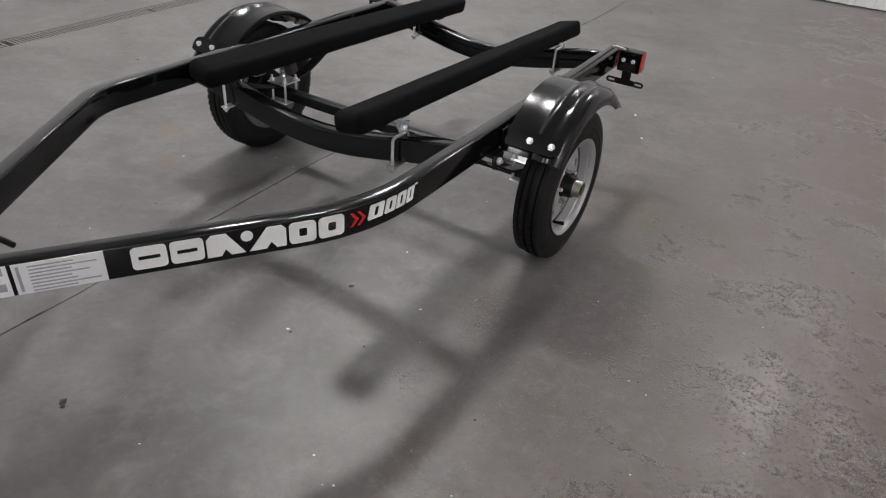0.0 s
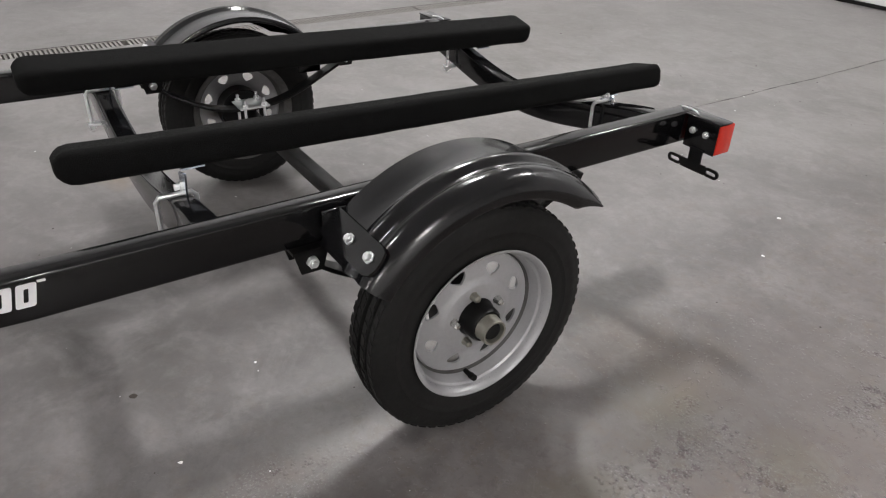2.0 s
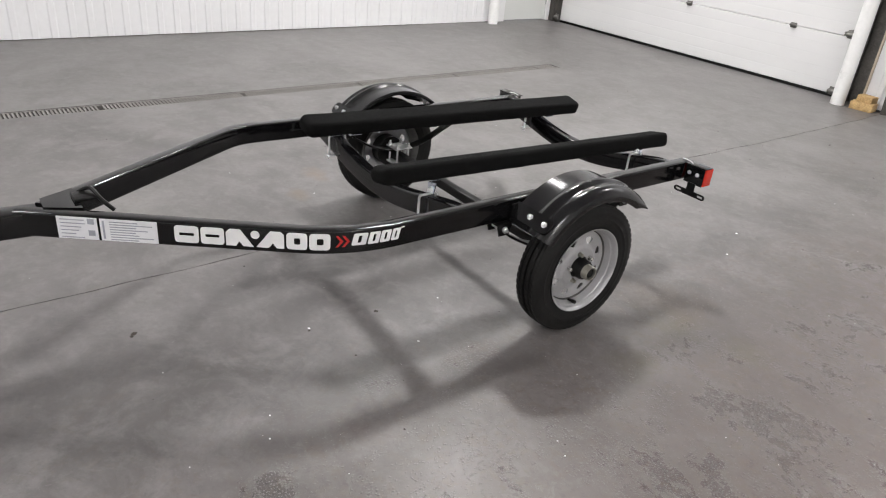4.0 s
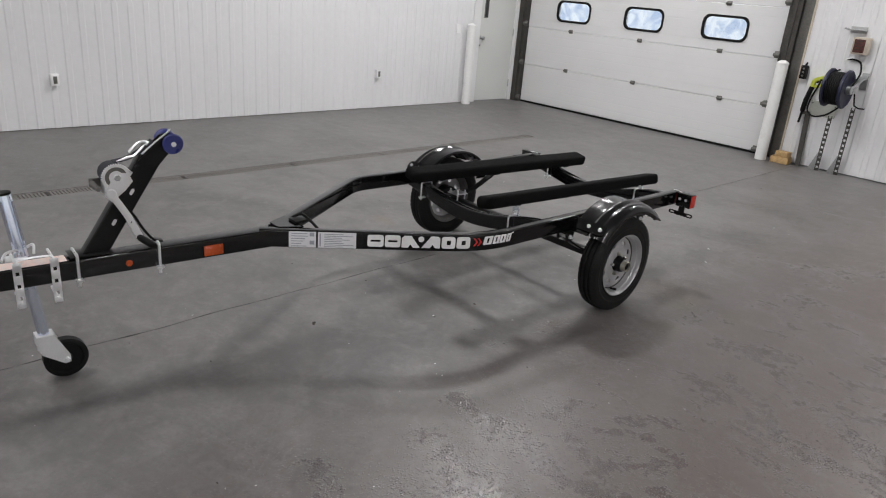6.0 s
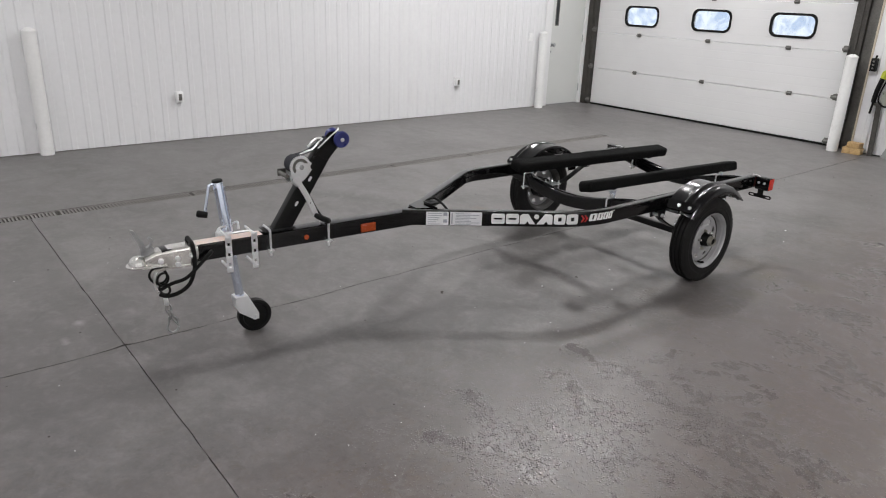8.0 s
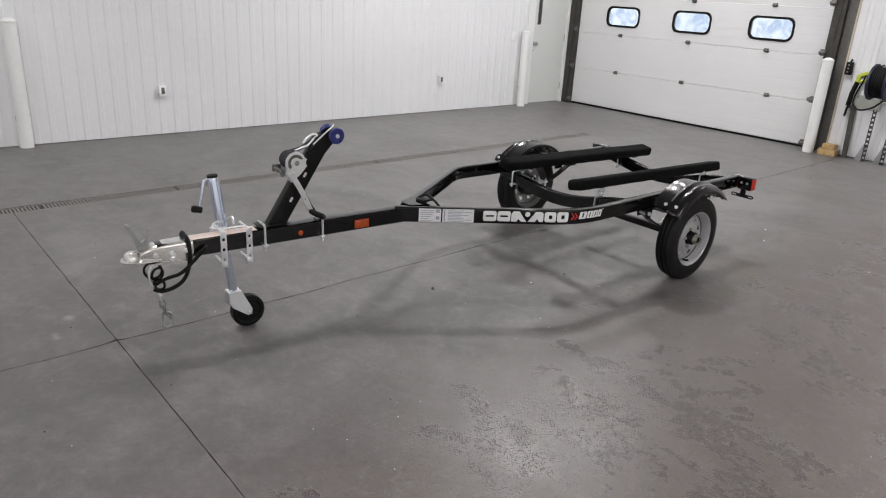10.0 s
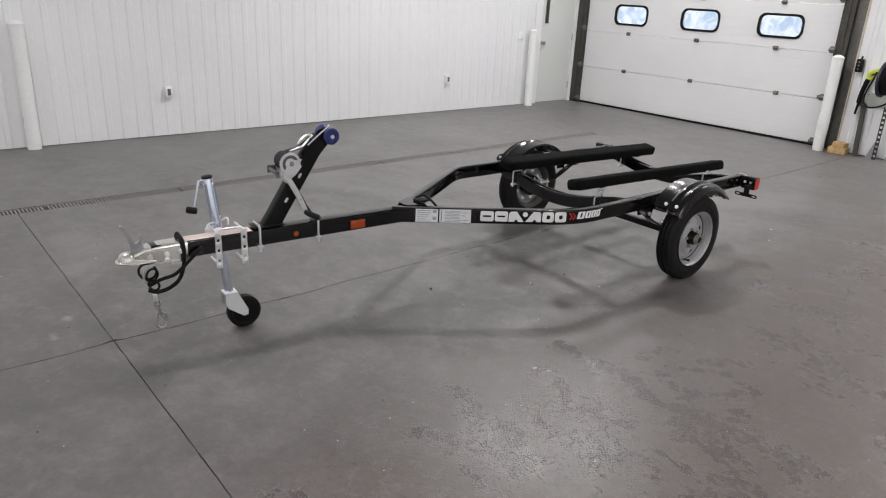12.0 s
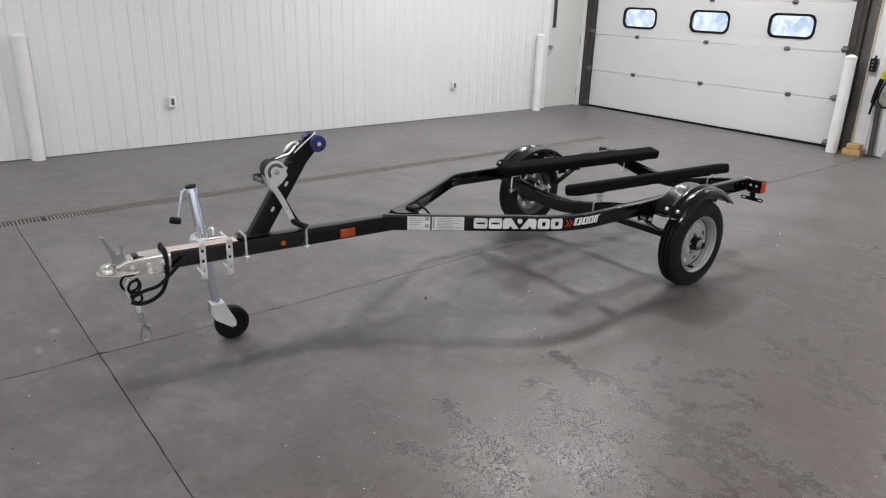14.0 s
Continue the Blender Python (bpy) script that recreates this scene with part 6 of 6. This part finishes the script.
# ---- things along the north wall ----
def build_hose_reel():
    """A hose reel on its wall arm, hose wound between two blue cheeks."""
    cx, cy, cz, r = -1.105, NORTH - 0.27, 0.905, 0.195
    reel = thing("hose_reel", pose(cx, cy, cz), "navy blue hose reel wound with black hose on a wall arm", "hose reel")
    for x0, x1 in ((-0.125, -0.105), (0.045, 0.065)):
        bm = bm_new()
        lathe(bm, [(x0, 0.02), (x0, r - 0.03), (x0 - 0.008, r - 0.012), (x0, r), (x1, r), (x1 + 0.008, r - 0.012), (x1, r - 0.03), (x1, 0.02)], (0, 0, 0), (1, 0, 0), 40)
        cheek = part("cheek", bm, M_REEL_BLUE, reel, "navy blue round cheek", 40)
        bm = bm_new()
        for k in range(5):
            a = 2 * math.pi * k / 5
            bm = bm_new()
            cyl(bm, (x0 - 0.006, 0.11 * math.cos(a), 0.11 * math.sin(a)), (x0 + 0.001, 0.11 * math.cos(a), 0.11 * math.sin(a)), 0.028, 14, 0.003)
            part("pressed_dimple", bm, M_REEL_BLUE, cheek, "", 40)
    for k in range(7):
        bm = bm_new()
        pts = [(-0.092 + 0.0205 * k, 0.158 * math.cos(2 * math.pi * j / 36), 0.158 * math.sin(2 * math.pi * j / 36)) for j in range(36)]
        sweep(bm, pts, disc(0.0105, 8), (1, 0, 0), closed=True)
        part("hose_turn", bm, M_RUBBER, reel, "black hose turn", 50)
    bm = bm_new()
    cyl(bm, (-0.11, 0, 0), (0.05, 0, 0), 0.148, 30)
    part("drum", bm, M_RUBBER, reel, "dark drum", 40)
    bm = bm_new()
    sweep(bm, [(0.075, -0.02, -0.02), (0.105, 0.05, 0.05), (0.125, 0.16, 0.115), (0.13, 0.262, 0.13)], rounded(0.05, 0.035, 0.006, 2))
    cyl(bm, (0.06, 0, 0), (0.115, 0, 0), 0.045, 20, 0.006)
    box(bm, 0.09, 0.155, 0.255, 0.268, 0.0, 0.17, 0.003)
    part("wall_arm", bm, M_STEEL, reel, "grey steel arm", 40)
    bm = bm_new()
    rod(bm, [(0.03, -0.02, -0.19), (-0.06, -0.03, -0.275), (-0.19, -0.01, -0.315), (-0.29, 0.06, -0.27), (-0.30, 0.10, -0.16), (-0.265, 0.12, -0.02), (-0.255, 0.14, 0.055)], 0.0095, 8, smooth=8)
    part("loose_hose", bm, M_RUBBER, reel, "black hose hanging in a loop", 60)
    bm = bm_new()
    rod(bm, [(0.105, 0.0, 0.05), (0.115, 0.10, 0.16), (0.06, 0.20, 0.265), (-0.03, 0.245, 0.29), (-0.09, 0.262, 0.285)], 0.0095, 8, smooth=8)
    part("supply_hose", bm, M_RUBBER, reel, "black supply hose", 60)
    bm = bm_new()
    rod(bm, [(-0.10, 0.264, 0.20), (-0.10, 0.255, 0.285), (0.02, 0.255, 0.29), (0.035, 0.258, 0.18)], 0.008, 8, smooth=5)
    part("white_pipe", bm, M_WALL_PLAIN, reel, "white pipe stub", 60)
    bm = bm_new()
    rod(bm, [(0.115, 0.10, -0.04), (0.12, 0.16, -0.16), (0.14, 0.24, -0.19), (0.20, 0.255, -0.19)], 0.008, 8)
    part("stay_rod", bm, M_RUBBER, reel, "dark stay rod", 60)
    return reel


def build_spray_gun():
    gun = thing("spray_gun", pose(-1.40, NORTH - 0.05, 0.93), "lime and black pressure washer gun hanging on the wall", "spray gun")
    bm = bm_new()
    sweep(bm, glide([(-0.055, -0.02, -0.065), (-0.045, -0.02, 0.0), (0.0, -0.02, 0.030), (0.07, -0.02, 0.055), (0.075, -0.02, 0.085)], 4), rounded(0.045, 0.040, 0.012, 3), up=(0, 1, 0))
    sweep(bm, glide([(0.075, -0.02, 0.075), (0.085, -0.02, 0.03), (0.05, -0.02, -0.02), (0.0, -0.02, -0.05), (-0.04, -0.02, -0.055)], 4), rounded(0.035, 0.024, 0.010, 3), up=(0, 1, 0))
    part("body", bm, M_LIME, gun, "lime plastic body", 50)
    bm = bm_new()
    sweep(bm, [(-0.02, -0.022, -0.01), (0.03, -0.022, 0.02), (0.055, -0.022, 0.04)], rounded(0.020, 0.016, 0.004, 2), up=(0, 1, 0))
    part("trigger", bm, M_RUBBER, gun, "black trigger", 40)
    bm = bm_new()
    rod(bm, [(-0.055, -0.02, -0.06), (-0.085, -0.02, -0.20), (-0.10, -0.01, -0.33)], 0.026, 12)
    rod(bm, [(-0.10, -0.01, -0.33), (-0.115, 0.0, -0.46)], 0.012, 10)
    part("lance", bm, M_RUBBER, gun, "black lance sleeve", 50)
    bm = bm_new()
    rod(bm, [(0.075, -0.02, 0.08), (0.12, -0.06, 0.105), (0.20, -0.16, 0.145), (0.24, -0.21, 0.16)], 0.009, 8, smooth=5)
    part("hose", bm, M_RUBBER, gun, "black hose to the reel", 60)
    return gun


def build_post(x, z1, lean, label):
    """An upright perforated steel strip with a grey wedge at its base."""
    post = thing("perforated_post", pose(x, NORTH - 0.10, 0), label, "post", "perforated posts under the reel")
    n = max(6, int(z1 / 0.052))
    step = z1 / n
    shear = Matrix(((1, 0, lean / z1, -lean * 0), (0, 1, 0, 0), (0, 0, 1, 0), (0, 0, 0, 1)))
    bm = bm_new()
    for k in range(n):
        z = k * step
        box(bm, -0.021, 0.021, -0.003, 0.003, z, z + step * 0.55)
        box(bm, -0.021, -0.012, -0.003, 0.003, z + step * 0.55, z + step)
        box(bm, 0.012, 0.021, -0.003, 0.003, z + step * 0.55, z + step)
    bmesh.ops.transform(bm, matrix=shear, verts=bm.verts)
    part("strip", bm, M_TRACK, post, "dark strip with a row of slots", 0)
    bm = bm_new()
    plate(bm, [(-0.10, 0.0), (-0.035, 0.0), (0.0, 0.20), (-0.03, 0.20)], -0.02, 0.02, Matrix(((1, 0, 0, 0), (0, 0, 1, 0.03), (0, 1, 0, 0), (0, 0, 0, 1))))
    part("foot", bm, M_STEEL, post, "grey slanting wedge at the post's base", 0)
    return post


def build_north_wall_things():
    build_hose_reel()
    build_spray_gun()
    build_post(-1.185, 0.60, 0.0, "dark perforated steel post standing before the white wall")
    build_post(-0.985, 0.72, 0.0, "dark perforated steel post standing before the white wall")
    # dark staff that leans on the wall below the gun
    bm = bm_new()
    sweep(bm, [(-1.395, NORTH - 0.09, 0.0), (-1.425, NORTH - 0.045, 0.30), (-1.445, NORTH - 0.03, 0.58)], rounded(0.055, 0.022, 0.006, 2), up=(0, 1, 0))
    box(bm, -1.50, -1.42, NORTH - 0.06, NORTH - 0.02, 0.565, 0.600, 0.006)
    staff = part("floor_scraper", bm, M_TRACK, None, "dark steel floor scraper leaning on the wall", 40)
    tagged(staff, category="scraper")
    bm = bm_new()
    box(bm, -0.14, 0.14, -0.016, 0.0, -0.075, 0.075, 0.004)
    board = part("wall_board", bm, M_BOARD, None, "grey green board screwed to the white wall", 30)
    board.matrix_world = pose(-1.305, NORTH - 0.013, 0.645, 0, 3, 0)
    tagged(board, category="board")
    for x in (-0.12, 0.12):
        bm = bm_new()
        cyl(bm, (x, -0.016, 0.05), (x, -0.020, 0.05), 0.008, 12)
        part("screw", bm, M_STEEL_DARK, board, "", 30)
    box_thing = thing("control_box", pose(-1.085, NORTH - 0.012, 1.335), "small beige control box with a dark red face", "control box")
    bm = bm_new()
    box(bm, -0.078, 0.078, -0.09, 0.0, -0.085, 0.085, 0.008)
    part("case", bm, M_BEIGE, box_thing, "", 40)
    bm = bm_new()
    box(bm, -0.060, 0.045, -0.096, -0.0905, -0.066, 0.066, 0.003)
    face = part("face_panel", bm, M_DARK_RED, box_thing, "dark red display panel", 30)
    for k in range(4):
        bm = bm_new()
        box(bm, -0.045, 0.030 - 0.012 * (k % 2), -0.0985, -0.0965, 0.045 - 0.028 * k, 0.052 - 0.028 * k)
        part("print_bar", bm, M_BROWN, face, "", 0)
    bracket = thing("wall_bracket", pose(-1.165, NORTH - 0.012, 1.49), "small grey steel bracket on the wall", "bracket")
    bm = bm_new()
    box(bm, -0.075, 0.085, -0.07, 0.0, -0.012, 0.004, 0.002)
    box(bm, -0.075, 0.085, -0.008, 0.0, -0.035, 0.03, 0.002)
    part("angle", bm, M_STEEL, bracket, "", 30)
    bm = bm_new()
    rod(bm, [(-0.075, -0.05, 0.0), (-0.12, -0.06, 0.005)], 0.010, 8)
    part("peg", bm, M_STEEL, bracket, "", 40)
    switch = thing("wall_switch", pose(-1.590, NORTH - 0.012, 1.005), "black push-button switch box on the wall", "switch")
    bm = bm_new()
    box(bm, -0.034, 0.034, -0.055, 0.0, -0.072, 0.072, 0.008)
    part("case", bm, M_RUBBER, switch, "", 40)
    for z in (-0.038, 0.0, 0.038):
        bm = bm_new()
        cyl(bm, (0, -0.055, z), (0, -0.062, z), 0.011, 14, 0.002)
        part("button", bm, M_STEEL_DARK, switch, "", 40)
    bm = bm_new()
    rod(bm, [(0.0, -0.02, 0.07), (0.004, -0.015, 0.09), (0.006, -0.008, 0.10)], 0.010, 8)
    part("cable_gland", bm, M_RUBBER, switch, "", 40)
    # light switch beside the service door
    ls = thing("light_switch", pose(WEST + 0.007, 6.22, 1.03), "white light switch plate on the wall", "switch")
    bm = bm_new()
    box(bm, 0.0, 0.012, -0.038, 0.038, -0.06, 0.06, 0.003)
    part("cover_plate", bm, M_DECAL, ls, "", 30)
    bm = bm_new()
    box(bm, 0.012, 0.020, -0.006, 0.006, -0.012, 0.012, 0.002)
    part("toggle", bm, M_DECAL, ls, "", 30)
    # stacked wooden blocks at the jamb
    for (x0, x1, y0, y1, z0, z1, turn) in ((-0.10, 0.095, -0.065, 0.065, 0.0, 0.072, 4), (-0.060, 0.080, -0.050, 0.055, 0.073, 0.132, -5)):
        bm = bm_new()
        box(bm, x0, x1, y0, y1, z0, z1, 0.004)
        block = part("wooden_block", bm, M_WOOD, None, "rough pine block stacked by the overhead door", 30)
        block.matrix_world = pose(-1.575, NORTH - 0.11, 0, 0, 0, turn)
        tagged(block, category="wood block", group="stacked wooden blocks")


def build_debris():
    """Crumbs, chips and specks scattered over the floor."""
    rnd = random.Random(11)
    bm = bm_new()
    spots = [(-1.072, 0.796, 0.013), (-1.060, 0.785, 0.010), (-0.793, 1.623, 0.010), (-0.797, 1.337, 0.006), (0.30, 0.10, 0.007)]
    for _ in range(150):
        spots.append((rnd.uniform(-3.2, 1.2), rnd.uniform(-1.6, 6.0), rnd.choice((0.002, 0.003, 0.004, 0.006))))
    for x, y, r in spots:
        n, a0 = 6, rnd.uniform(0, 6)
        base = [bm.verts.new((x + r * rnd.uniform(0.5, 1.2) * math.cos(a0 + k), y + r * rnd.uniform(0.4, 1.1) * math.sin(a0 + k), 0.0)) for k in [2 * math.pi * j / n for j in range(n)]]
        tip = bm.verts.new((x, y, r * 0.55))
        for k in range(n):
            bm.faces.new((base[k], base[(k + 1) % n], tip))
    tagged(part("floor_debris", bm, M_BROWN, None, "dark crumbs scattered over the concrete floor", 0), category="debris", kind="stuff")
    bm = bm_new()
    spots = [(-0.531, 3.69, 0.009), (-0.409, 3.418, 0.008), (-0.544, 1.654, 0.006), (-0.810, 1.345, 0.008)]
    for _ in range(160):
        spots.append((rnd.uniform(-2.6, 1.4), rnd.uniform(-1.6, 5.0), rnd.choice((0.0015, 0.002, 0.003, 0.004))))
    for x, y, r in spots:
        n, a0 = 5, rnd.uniform(0, 6)
        base = [bm.verts.new((x + r * rnd.uniform(0.5, 1.2) * math.cos(a0 + k), y + r * rnd.uniform(0.4, 1.1) * math.sin(a0 + k), 0.0)) for k in [2 * math.pi * j / n for j in range(n)]]
        tip = bm.verts.new((x, y, r * 0.4))
        for k in range(n):
            bm.faces.new((base[k], base[(k + 1) % n], tip))
    tagged(part("floor_specks", bm, M_DECAL, None, "pale specks scattered over the concrete floor", 0), category="debris", kind="stuff")


build_north_wall_things()
build_debris()
